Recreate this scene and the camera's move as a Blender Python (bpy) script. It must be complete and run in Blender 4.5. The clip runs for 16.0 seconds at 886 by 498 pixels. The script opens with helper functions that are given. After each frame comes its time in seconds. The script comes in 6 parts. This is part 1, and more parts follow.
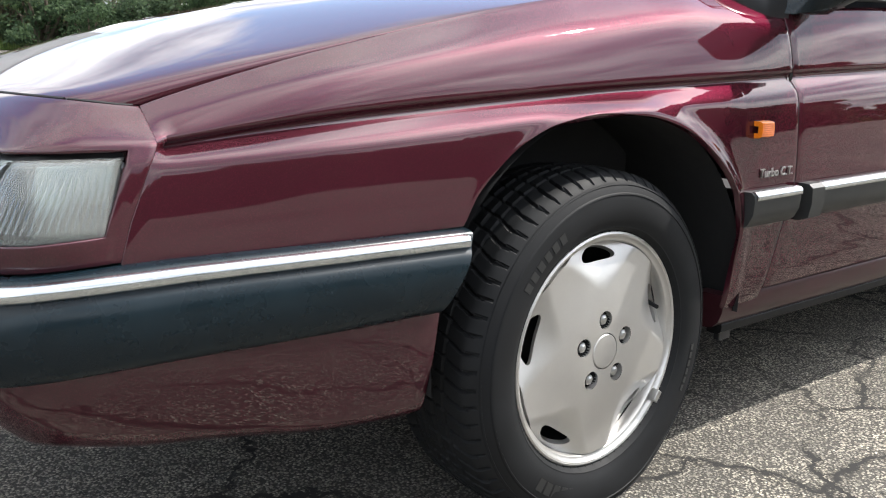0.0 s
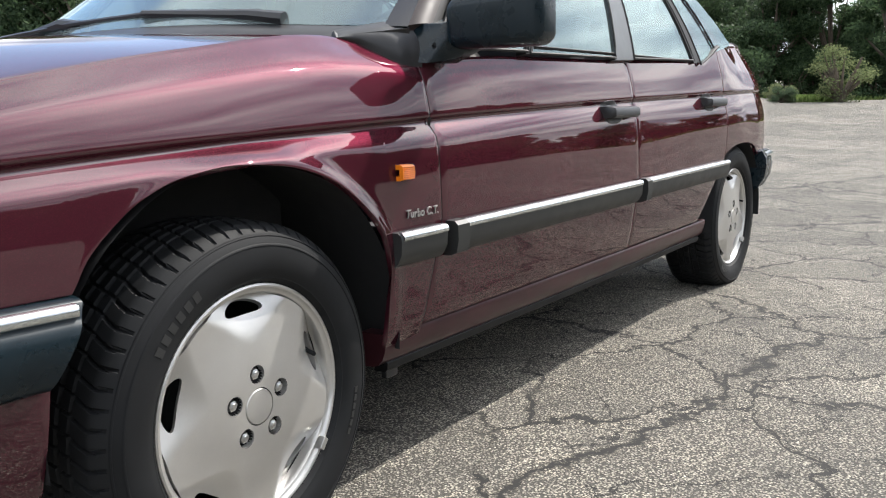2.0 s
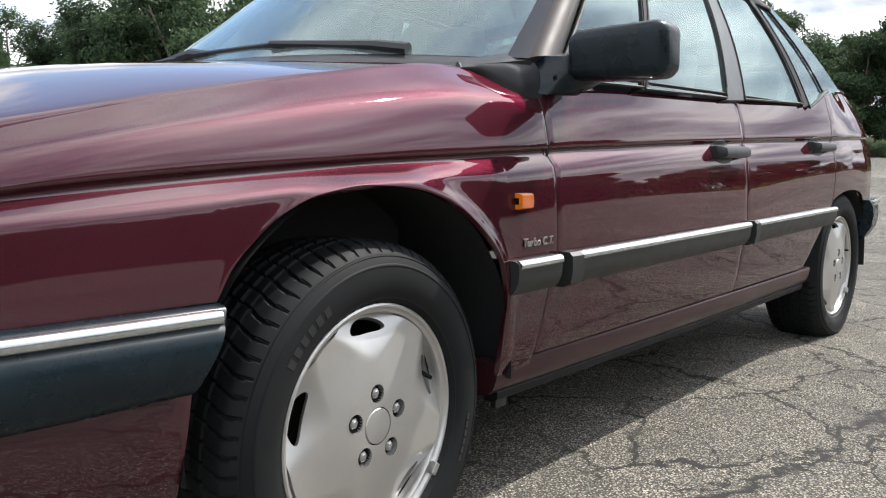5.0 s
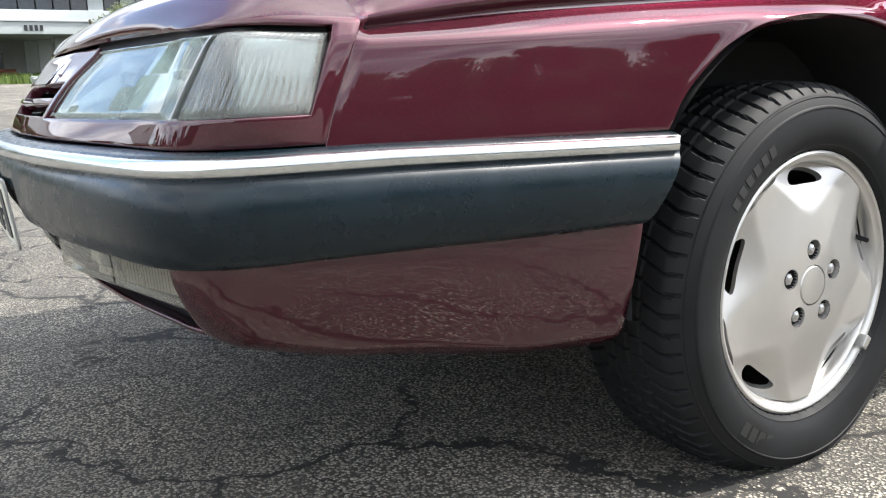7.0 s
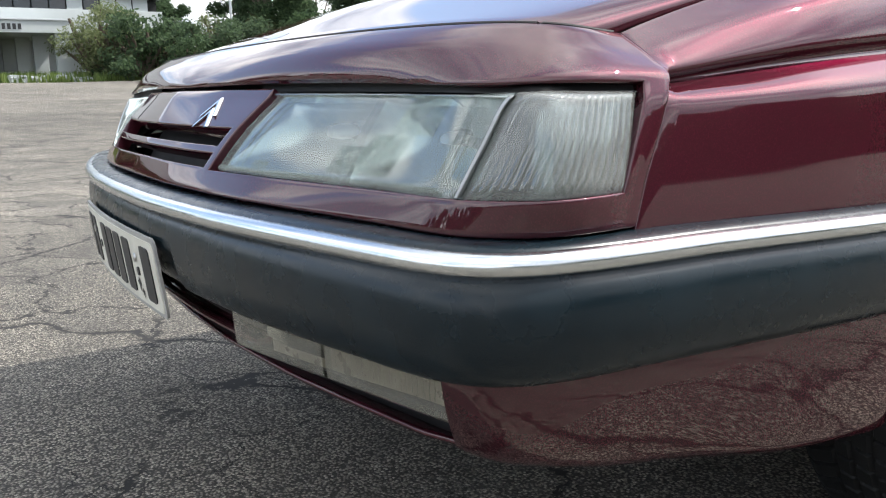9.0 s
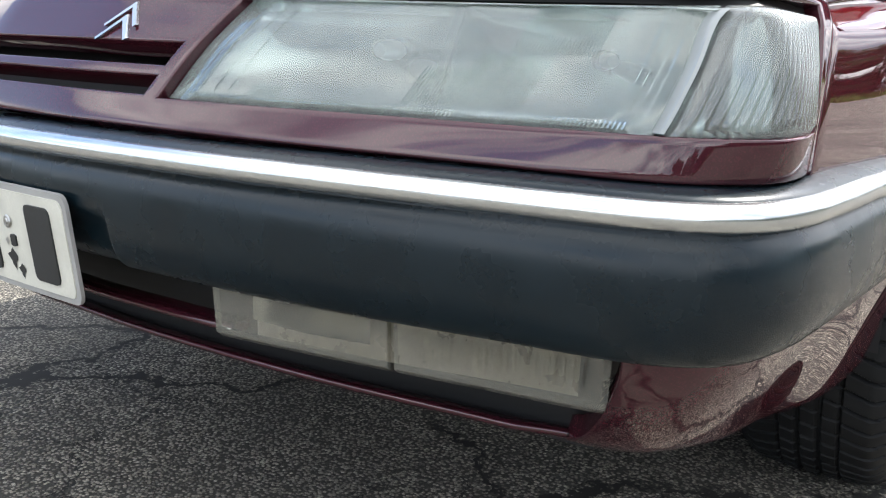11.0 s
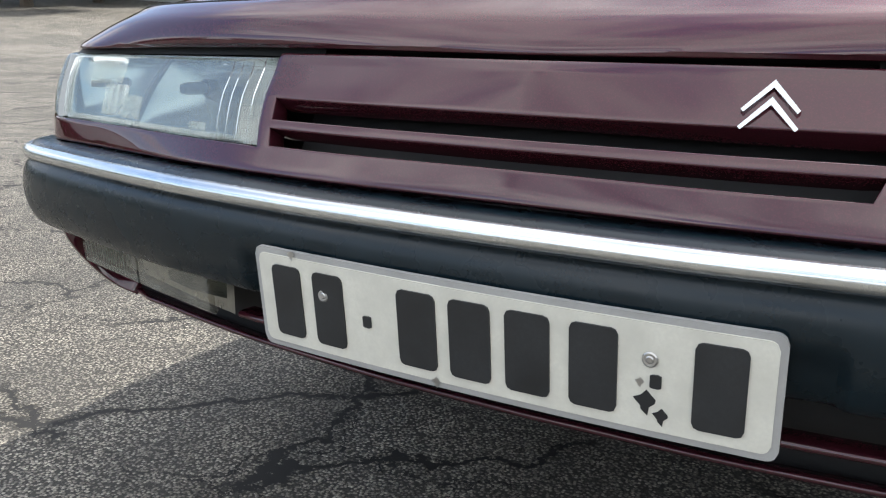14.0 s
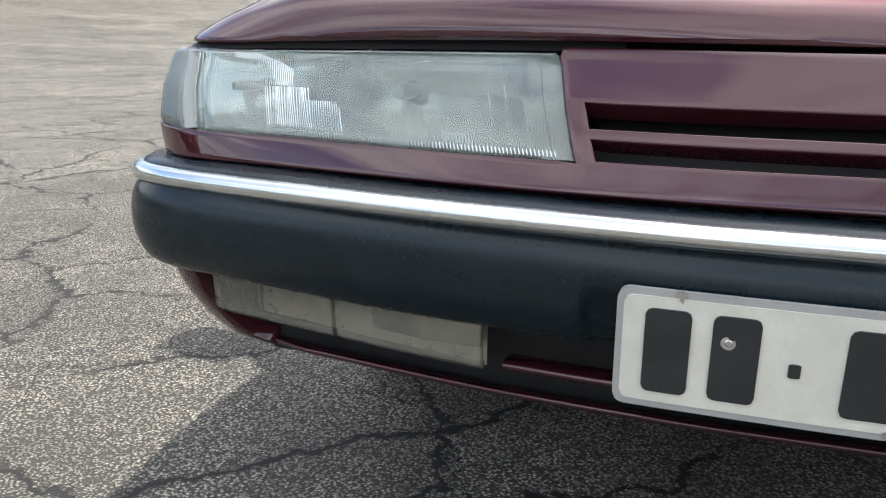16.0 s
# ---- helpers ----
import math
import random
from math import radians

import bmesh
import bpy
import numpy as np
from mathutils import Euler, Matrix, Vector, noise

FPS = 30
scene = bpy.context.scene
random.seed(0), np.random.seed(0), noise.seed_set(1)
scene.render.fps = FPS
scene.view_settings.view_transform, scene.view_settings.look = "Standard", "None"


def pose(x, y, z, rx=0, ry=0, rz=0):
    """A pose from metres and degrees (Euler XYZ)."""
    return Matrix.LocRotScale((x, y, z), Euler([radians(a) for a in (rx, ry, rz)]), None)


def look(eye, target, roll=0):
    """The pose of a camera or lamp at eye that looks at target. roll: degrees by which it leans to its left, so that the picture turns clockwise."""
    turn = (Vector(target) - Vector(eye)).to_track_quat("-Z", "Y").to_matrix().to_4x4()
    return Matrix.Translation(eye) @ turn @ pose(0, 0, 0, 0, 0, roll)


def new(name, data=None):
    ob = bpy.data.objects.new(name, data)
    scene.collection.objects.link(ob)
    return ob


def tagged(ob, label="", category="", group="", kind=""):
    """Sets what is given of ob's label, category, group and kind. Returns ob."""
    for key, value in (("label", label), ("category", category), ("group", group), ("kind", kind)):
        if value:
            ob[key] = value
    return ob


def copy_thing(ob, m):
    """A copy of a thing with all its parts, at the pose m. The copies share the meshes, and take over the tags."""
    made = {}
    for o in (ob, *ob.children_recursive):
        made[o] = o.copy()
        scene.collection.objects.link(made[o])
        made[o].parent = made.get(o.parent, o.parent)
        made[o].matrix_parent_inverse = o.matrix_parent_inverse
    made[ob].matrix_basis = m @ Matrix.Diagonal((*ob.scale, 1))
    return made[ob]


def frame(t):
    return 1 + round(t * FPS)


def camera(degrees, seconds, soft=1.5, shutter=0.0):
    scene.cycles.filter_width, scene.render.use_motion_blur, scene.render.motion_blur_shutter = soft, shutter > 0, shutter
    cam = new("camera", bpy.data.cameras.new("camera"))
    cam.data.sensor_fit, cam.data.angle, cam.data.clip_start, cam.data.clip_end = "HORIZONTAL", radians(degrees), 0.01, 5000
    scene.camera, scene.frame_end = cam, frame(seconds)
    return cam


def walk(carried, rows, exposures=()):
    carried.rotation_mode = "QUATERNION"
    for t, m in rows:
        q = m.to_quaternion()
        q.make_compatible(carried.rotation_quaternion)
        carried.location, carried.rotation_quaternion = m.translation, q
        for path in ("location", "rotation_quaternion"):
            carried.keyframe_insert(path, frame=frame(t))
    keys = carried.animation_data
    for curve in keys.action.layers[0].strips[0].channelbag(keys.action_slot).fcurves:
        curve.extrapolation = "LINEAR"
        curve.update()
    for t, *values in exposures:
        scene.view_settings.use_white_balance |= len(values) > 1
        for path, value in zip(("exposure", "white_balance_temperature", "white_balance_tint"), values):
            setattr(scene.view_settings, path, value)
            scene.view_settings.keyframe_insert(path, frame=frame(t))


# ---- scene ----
cam = camera(55.8, 16.0, 1.15)
EXPOSURE = [(0.0, 1.08), (1.0, 1.09), (1.5, 0.98), (2.0, 0.88), (2.5, 0.52), (3.0, -0.10), (3.6, 0.0), (5.0, 0.70), (5.5, 0.95), (6.0, 1.27), (6.5, 1.36), (7.0, 1.36), (8.0, 1.22), (9.0, 0.93), (10.5, 1.2), (11.5, 1.36), (12.0, 0.95), (12.5, 0.80), (13.5, 0.92), (15.0, 1.02), (16.0, 0.97)]
PATH = [
    (0, (-1.078, -0.861, 0.793), (0.088, 0.707, 0.367), 0.2),
    (0.5, (-1.046, -0.898, 0.787), (0.22, 0.59, 0.362), -0.8),
    (1, (-1.01, -0.929, 0.79), (0.419, 0.412, 0.39), -1.2),
    (1.5, (-0.971, -0.944, 0.794), (0.591, 0.244, 0.411), -0.6),
    (2, (-0.945, -0.963, 0.807), (0.663, 0.177, 0.471), -1.0),
    (2.5, (-0.931, -0.983, 0.848), (0.714, 0.131, 0.623), -1.2),
    (3, (-0.918, -0.99, 0.887), (0.825, -0.02, 0.747), -0.9),
    (3.2, (-0.91, -0.997, 0.895), (0.838, -0.033, 0.764), -0.8),
    (5.5, (-1.029, -0.852, 0.729), (0.334, 0.579, 0.423), 0.2),
    (6, (-1.047, -0.816, 0.689), (0.135, 0.75, 0.299), -0.6),
    (6.5, (-1.102, -0.788, 0.64), (-0.071, 0.878, 0.239), -1.3),
    (7, (-1.157, -0.739, 0.625), (-0.189, 0.971, 0.248), -1.7),
    (7.5, (-1.213, -0.669, 0.611), (-0.249, 1.045, 0.242), -1.5),
    (8, (-1.245, -0.589, 0.611), (-0.272, 1.122, 0.258), -1.5),
    (8.5, (-1.284, -0.509, 0.663), (-0.294, 1.194, 0.321), -1.3),
    (9, (-1.341, -0.423, 0.692), (-0.328, 1.26, 0.32), -1.1),
    (9.2, (-1.355, -0.386, 0.678), (-0.274, 1.246, 0.27), -0.7),
    (11.3, (-1.552, 0.003, 0.652), (0.038, 1.127, 0.194), 2.0),
    (11.5, (-1.581, 0.028, 0.667), (0.021, 1.135, 0.21), 1.8),
    (12, (-1.64, 0.083, 0.683), (-0.009, 1.144, 0.217), 2.0),
    (12.5, (-1.702, 0.196, 0.7), (-0.036, 1.202, 0.237), 2.3),
    (13, (-1.709, 0.355, 0.726), (-0.027, 1.327, 0.252), 2.3),
    (13.5, (-1.713, 0.501, 0.732), (-0.025, 1.460, 0.247), 1.3),
    (14, (-1.749, 0.631, 0.720), (-0.063, 1.588, 0.226), 0.7),
    (14.5, (-1.775, 0.776, 0.711), (-0.050, 1.658, 0.213), 1.1),
    (15, (-1.804, 0.906, 0.720), (0.028, 1.540, 0.227), 2.6),
    (15.5, (-1.829, 1.029, 0.721), (0.013, 1.624, 0.222), 1.6),
    (16, (-1.800, 1.176, 0.711), (0.061, 1.708, 0.209), 0.9),
]
walk(cam, [(t, look(eye, target, roll)) for t, eye, target, roll in PATH], EXPOSURE)

# ---- light ----
SUN = Vector((0.62, -0.21, 0.75)).normalized()
world = bpy.data.worlds.new("sky")
scene.world = world
world.use_nodes = True


def link(tree, a, b):
    tree.links.new(a, b)


def node(tree, kind, **inputs):
    n = tree.nodes.new(kind)
    for key, value in inputs.items():
        n.inputs[key.replace("_", " ")].default_value = value
    return n


def mix_rgb(tree, fac, a, b, blend="MIX"):
    n = tree.nodes.new("ShaderNodeMix")
    n.data_type, n.blend_type = "RGBA", blend
    for socket, value in ((n.inputs[0], fac), (n.inputs[6], a), (n.inputs[7], b)):
        if hasattr(value, "is_linked"):
            link(tree, value, socket)
        else:
            socket.default_value = value if isinstance(value, (int, float)) else (*value, 1)
    return n.outputs[2]


def ramp(tree, fac, *stops):
    n = tree.nodes.new("ShaderNodeValToRGB")
    while len(n.color_ramp.elements) < len(stops):
        n.color_ramp.elements.new(0.5)
    for e, (at, value) in zip(n.color_ramp.elements, stops):
        e.position, e.color = at, (value, value, value, 1) if isinstance(value, (int, float)) else (*value, 1)
    link(tree, fac, n.inputs[0])
    return n.outputs[0]


def build_sky():
    t = world.node_tree
    sky = t.nodes.new("ShaderNodeTexSky")
    sky.sky_type, sky.sun_disc = "NISHITA", False
    sky.sun_elevation = math.asin(SUN.z)
    sky.sun_rotation = math.atan2(SUN.x, SUN.y)
    sky.air_density, sky.dust_density = 1.0, 1.5
    co = t.nodes.new("ShaderNodeTexCoord")
    sep = t.nodes.new("ShaderNodeSeparateXYZ")
    link(t, co.outputs["Generated"], sep.inputs[0])
    # clouds lie on a flat layer overhead
    up = t.nodes.new("ShaderNodeMath")
    up.operation = "MAXIMUM"
    link(t, sep.outputs[2], up.inputs[0])
    up.inputs[1].default_value = 0.0
    lift = t.nodes.new("ShaderNodeMath")
    link(t, up.outputs[0], lift.inputs[0])
    lift.inputs[1].default_value = 0.16
    flat = t.nodes.new("ShaderNodeVectorMath")
    flat.operation = "DIVIDE"
    link(t, co.outputs["Generated"], flat.inputs[0])
    comb = t.nodes.new("ShaderNodeCombineXYZ")
    for k in range(3):
        link(t, lift.outputs[0], comb.inputs[k])
    link(t, comb.outputs[0], flat.inputs[1])
    drift = t.nodes.new("ShaderNodeVectorMath")
    link(t, flat.outputs[0], drift.inputs[0])
    drift.inputs[1].default_value = (14.9, 19.94, 0)
    big = node(t, "ShaderNodeTexNoise", Scale=0.95, Detail=10.0, Roughness=0.54, Distortion=0.15)
    link(t, drift.outputs[0], big.inputs["Vector"])
    shade = node(t, "ShaderNodeTexNoise", Scale=1.5, Detail=8.0, Roughness=0.56)
    link(t, drift.outputs[0], shade.inputs["Vector"])
    low = t.nodes.new("ShaderNodeMath")
    low.operation = "ADD"
    link(t, big.outputs["Fac"], low.inputs[0])
    link(t, ramp(t, sep.outputs[2], (0.05, 0.115), (0.40, 0.0)), low.inputs[1])
    # clearer to the north-east, where the bonnet mirrors blue sky
    north = t.nodes.new("ShaderNodeMath")
    north.operation = "MULTIPLY_ADD"
    east = t.nodes.new("ShaderNodeVectorMath")
    east.operation = "DOT_PRODUCT"
    link(t, co.outputs["Generated"], east.inputs[0])
    east.inputs[1].default_value = (0.25, 0.97, 0.0)
    link(t, east.outputs["Value"], north.inputs[0])
    north.inputs[1].default_value = -0.105
    link(t, low.outputs[0], north.inputs[2])
    cover = ramp(t, north.outputs[0], (0.395, 0.0), (0.455, 0.80), (0.54, 0.98))
    tone = ramp(t, shade.outputs["Fac"], (0.39, (1.65, 1.9, 2.35)), (0.50, (3.7, 3.9, 4.25)), (0.60, (6.0, 6.05, 6.1)))
    # clouds near the sun scatter its light forwards; opposite ones are brightened to lift the nose
    near = t.nodes.new("ShaderNodeVectorMath")
    near.operation = "DOT_PRODUCT"
    link(t, co.outputs["Generated"], near.inputs[0])
    near.inputs[1].default_value = SUN
    tone = mix_rgb(t, 1.0, tone, ramp(t, near.outputs["Value"], (0.0, 1.25), (0.35, 0.93), (0.72, 0.82), (0.88, 1.6), (1.0, 2.4)), "MULTIPLY")
    colour = mix_rgb(t, cover, sky.outputs[0], tone)
    back = t.nodes["Background"]
    link(t, colour, back.inputs[0])
    back.inputs[1].default_value = 0.195


build_sky()
sun = new("sun", bpy.data.lights.new("sun", "SUN"))
sun.data.energy, sun.data.angle, sun.data.color = 3.4, radians(0.53), (1.0, 0.955, 0.89)
sun.matrix_world = look(SUN * 50, (0, 0, 0))


# ---- materials ----
def principled(name):
    m = bpy.data.materials.new(name)
    m.use_nodes = True
    return m, m.node_tree, m.node_tree.nodes["Principled BSDF"]


def coords(t, scale=1.0, kind="Object"):
    co = t.nodes.new("ShaderNodeTexCoord")
    mp = t.nodes.new("ShaderNodeMapping")
    mp.inputs["Scale"].default_value = (scale,) * 3 if isinstance(scale, (int, float)) else scale
    link(t, co.outputs[kind], mp.inputs[0])
    return mp.outputs[0]


def noise_of(t, vec, scale, detail=4.0, rough=0.55):
    n = node(t, "ShaderNodeTexNoise", Scale=scale, Detail=detail, Roughness=rough)
    link(t, vec, n.inputs["Vector"])
    return n.outputs["Fac"]


def bump(t, bsdf, height, strength=0.2, distance=0.002):
    b = node(t, "ShaderNodeBump", Strength=strength, Distance=distance)
    link(t, height, b.inputs["Height"])
    link(t, b.outputs[0], bsdf.inputs["Normal"])


def plain(name, colour, rough=0.5, metal=0.0, coat=0.0, vary=0.12, scale=18.0, relief=0.0, grain=300.0):
    """A surface with two scales of variation in colour and roughness."""
    m, t, b = principled(name)
    v = coords(t)
    large, fine = noise_of(t, v, scale), noise_of(t, v, grain, 2.0)
    dark = tuple(c * (1 - vary) for c in colour)
    light = tuple(min(1, c * (1 + vary)) for c in colour)
    one = mix_rgb(t, ramp(t, large, (0.3, 0.0), (0.7, 1.0)), dark, light)
    link(t, mix_rgb(t, ramp(t, fine, (0.35, 0.0), (0.65, 0.35)), one, dark), b.inputs["Base Color"])
    link(t, ramp(t, large, (0.3, max(0, rough - 0.05)), (0.7, rough + 0.05)), b.inputs["Roughness"])
    b.inputs["Metallic"].default_value = metal
    b.inputs["Coat Weight"].default_value = coat
    b.inputs["Coat Roughness"].default_value = 0.03
    if relief:
        bump(t, b, fine, relief, 0.001)
    return m


def paint_material():
    m, t, b = principled("maroon_paint")
    v = coords(t)
    flake = node(t, "ShaderNodeTexVoronoi", Scale=900.0)
    link(t, v, flake.inputs["Vector"])
    haze = noise_of(t, v, 3.0, 5.0)
    base = mix_rgb(t, ramp(t, haze, (0.3, 0.0), (0.7, 1.0)), (0.0465, 0.0106, 0.0166), (0.057, 0.0126, 0.0200))
    link(t, mix_rgb(t, ramp(t, flake.outputs["Color"], (0.55, 0.0), (0.9, 0.25)), base, (0.14, 0.020, 0.036)), b.inputs["Base Color"])
    b.inputs["Metallic"].default_value = 0.42
    b.inputs["Roughness"].default_value = 0.46
    b.inputs["Specular IOR Level"].default_value = 0.0
    b.inputs["Specular Tint"].default_value = (0.60, 0.26, 0.32, 1)
    b.inputs["Coat Weight"].default_value = 1.0
    b.inputs["Coat IOR"].default_value = 1.64
    link(t, ramp(t, noise_of(t, v, 40.0, 6.0), (0.4, 0.012), (0.75, 0.035)), b.inputs["Coat Roughness"])
    return m


def glass_material(name, tint, rough=0.0, clear=0.93, ior=1.75):
    """A thin pane: mostly see-through, with mirror reflections that grow towards grazing view."""
    m = bpy.data.materials.new(name)
    m.use_nodes = True
    t = m.node_tree
    t.nodes.remove(t.nodes["Principled BSDF"])
    out = t.nodes["Material Output"]
    see = t.nodes.new("ShaderNodeBsdfTransparent")
    see.inputs[0].default_value = (*tint, 1)
    gloss = node(t, "ShaderNodeBsdfGlossy", Roughness=rough)
    gloss.inputs["Color"].default_value = (0.80, 0.98, 1.0, 1)
    fres = node(t, "ShaderNodeFresnel", IOR=ior)
    mix = t.nodes.new("ShaderNodeMixShader")
    link(t, fres.outputs[0], mix.inputs[0])
    link(t, see.outputs[0], mix.inputs[1])
    link(t, gloss.outputs[0], mix.inputs[2])
    if clear < 1:
        film = node(t, "ShaderNodeBsdfDiffuse")
        film.inputs["Color"].default_value = (0.50, 0.58, 0.58, 1)
        top = t.nodes.new("ShaderNodeMixShader")
        top.inputs[0].default_value = 1 - clear
        link(t, mix.outputs[0], top.inputs[1])
        link(t, film.outputs[0], top.inputs[2])
        mix = top
    link(t, mix.outputs[0], out.inputs[0])
    return m


def lens_material(name, tint, cloud, through_tint=(0.86, 0.92, 0.90), gloss_ior=1.75):
    """A weathered moulded lens: partly clouded clear plastic."""
    m = bpy.data.materials.new(name)
    m.use_nodes = True
    t = m.node_tree
    b = t.nodes["Principled BSDF"]
    out = t.nodes["Material Output"]
    v = coords(t)
    b.inputs["Base Color"].default_value = (*tint, 1)
    b.inputs["Roughness"].default_value = 0.12
    b.inputs["Specular IOR Level"].default_value = 0.7
    bump(t, b, noise_of(t, v, 260.0, 3.0), 0.12, 0.001)
    clear = t.nodes.new("ShaderNodeBsdfTransparent")
    clear.inputs[0].default_value = (*through_tint, 1)
    gloss = node(t, "ShaderNodeBsdfGlossy", Roughness=0.03)
    gloss.inputs["Color"].default_value = (0.92, 0.97, 0.95, 1)
    edge = node(t, "ShaderNodeFresnel", IOR=gloss_ior)
    see = t.nodes.new("ShaderNodeMixShader")
    link(t, edge.outputs[0], see.inputs[0])
    link(t, clear.outputs[0], see.inputs[1])
    link(t, gloss.outputs[0], see.inputs[2])
    mix = t.nodes.new("ShaderNodeMixShader")
    haze = ramp(t, noise_of(t, v, 14.0, 6.0), (0.35, max(0, cloud - 0.07)), (0.65, min(1, cloud + 0.07)))
    link(t, haze, mix.inputs[0])
    link(t, see.outputs[0], mix.inputs[1])
    link(t, b.outputs[0], mix.inputs[2])
    link(t, mix.outputs[0], out.inputs[0])
    return m


def asphalt_material():
    """Old sun-bleached asphalt: pale aggregate, dark binder, a net of wandering cracks."""
    m, t, b = principled("asphalt")
    v = coords(t)
    stone = node(t, "ShaderNodeTexVoronoi", Scale=165.0)
    link(t, v, stone.inputs["Vector"])
    sep = t.nodes.new("ShaderNodeSeparateColor")
    link(t, stone.outputs["Color"], sep.inputs[0])
    pits = ramp(t, stone.outputs["Distance"], (0.34, 1.0), (0.60, 0.0))
    tone = ramp(t, sep.outputs[0], (0.0, (0.13, 0.122, 0.106)), (0.45, (0.36, 0.335, 0.283)), (0.8, (0.53, 0.495, 0.41)), (1.0, (0.76, 0.715, 0.60)))
    wide = noise_of(t, v, 0.55, 5.0)
    blotch = noise_of(t, v, 4.5, 6.0, 0.65)
    tone = mix_rgb(t, ramp(t, wide, (0.35, 0.0), (0.65, 0.30)), tone, (0.52, 0.475, 0.40))
    tone = mix_rgb(t, ramp(t, blotch, (0.42, 0.35), (0.60, 0.0)), tone, (0.14, 0.135, 0.125))
    stain = noise_of(t, coords(t, (0.9, 1.7, 1.0)), 1.2, 7.0, 0.62)
    tone = mix_rgb(t, ramp(t, stain, (0.38, 0.55), (0.50, 0.0)), tone, (0.155, 0.148, 0.132))
    col = mix_rgb(t, pits, (0.062, 0.058, 0.051), tone)
    speck = ramp(t, noise_of(t, v, 230.0, 4.0, 0.7), (0.36, (0.45, 0.44, 0.43)), (0.62, (1.3, 1.28, 1.24)))
    col = mix_rgb(t, 0.85, col, speck, "MULTIPLY")
    # cracks follow the borders of warped cells at three sizes
    warp = node(t, "ShaderNodeTexNoise", Scale=3.2, Detail=6.0, Roughness=0.65)
    link(t, v, warp.inputs["Vector"])
    move = t.nodes.new("ShaderNodeVectorMath")
    move.operation = "MULTIPLY_ADD"
    link(t, warp.outputs["Color"], move.inputs[0])
    move.inputs[1].default_value = (0.42, 0.42, 0.0)
    link(t, v, move.inputs[2])
    # the slabs between the cracks have weathered unevenly
    for scale, amount in ((0.38, 0.22), (1.55, 0.16)):
        slab = node(t, "ShaderNodeTexVoronoi", Scale=scale)
        slab.voronoi_dimensions = "2D"
        link(t, move.outputs[0], slab.inputs["Vector"])
        pick = t.nodes.new("ShaderNodeSeparateColor")
        link(t, slab.outputs["Color"], pick.inputs[0])
        col = mix_rgb(t, 1.0, col, ramp(t, pick.outputs[0], (0.0, 1.0 - amount), (1.0, 1.0 + amount * 0.6)), "MULTIPLY")
    # each crack opens and closes along its way
    open_up = ramp(t, noise_of(t, v, 1.7, 3.0, 0.6), (0.36, 2.6), (0.50, 1.6), (0.66, 0.9))
    fray = ramp(t, noise_of(t, v, 70.0, 4.0, 0.7), (0.3, 0.55), (0.7, 1.6))
    lines = []
    for scale, width in ((0.38, 0.0092), (1.55, 0.0240), (3.1, 0.0150)):
        cell = node(t, "ShaderNodeTexVoronoi", Scale=scale)
        cell.feature, cell.voronoi_dimensions = "DISTANCE_TO_EDGE", "2D"
        link(t, move.outputs[0], cell.inputs["Vector"])
        far = mix_rgb(t, 1.0, mix_rgb(t, 1.0, cell.outputs["Distance"], open_up, "MULTIPLY"), fray, "MULTIPLY")
        lines.append((ramp(t, far, (width * 0.72, 1.0), (width, 0.0)), ramp(t, far, (width * 0.9, 0.30), (width * 2.6, 0.0))))
    keep = ramp(t, noise_of(t, v, 0.8, 2.0), (0.45, 0.0), (0.51, 1.0))
    fine = mix_rgb(t, 1.0, lines[2][0], keep, "MULTIPLY")
    part_way = ramp(t, noise_of(t, v, 0.9, 3.0, 0.6), (0.40, 0.0), (0.47, 1.0))
    middle = mix_rgb(t, 1.0, lines[1][0], part_way, "MULTIPLY")
    crack = mix_rgb(t, 1.0, mix_rgb(t, 1.0, lines[0][0], middle, "LIGHTEN"), fine, "LIGHTEN")
    halo = mix_rgb(t, 1.0, lines[0][1], mix_rgb(t, 1.0, lines[1][1], part_way, "MULTIPLY"), "LIGHTEN")
    col = mix_rgb(t, halo, col, mix_rgb(t, 1.0, col, (0.50, 0.47, 0.42), "MULTIPLY"))
    col = mix_rgb(t, crack, col, (0.012, 0.0112, 0.010))
    link(t, col, b.inputs["Base Color"])
    b.inputs["Roughness"].default_value = 0.88
    h = mix_rgb(t, crack, pits, (0, 0, 0))
    bump(t, b, h, 0.8, 0.006)
    return m


def leaf_material(name, colour, dark):
    m, t, b = principled(name)
    rnd = t.nodes.new("ShaderNodeNewGeometry")
    tint = mix_rgb(t, rnd.outputs["Random Per Island"], dark, colour)
    link(t, tint, b.inputs["Base Color"])
    glow = t.nodes.new("ShaderNodeBsdfTranslucent")
    link(t, tint, glow.inputs[0])
    both = t.nodes.new("ShaderNodeMixShader")
    both.inputs[0].default_value = 0.48
    link(t, b.outputs[0], both.inputs[1])
    link(t, glow.outputs[0], both.inputs[2])
    link(t, both.outputs[0], t.nodes["Material Output"].inputs[0])
    b.inputs["Roughness"].default_value = 0.55
    b.inputs["Transmission Weight"].default_value = 0.0
    b.inputs["Specular IOR Level"].default_value = 0.12
    return m


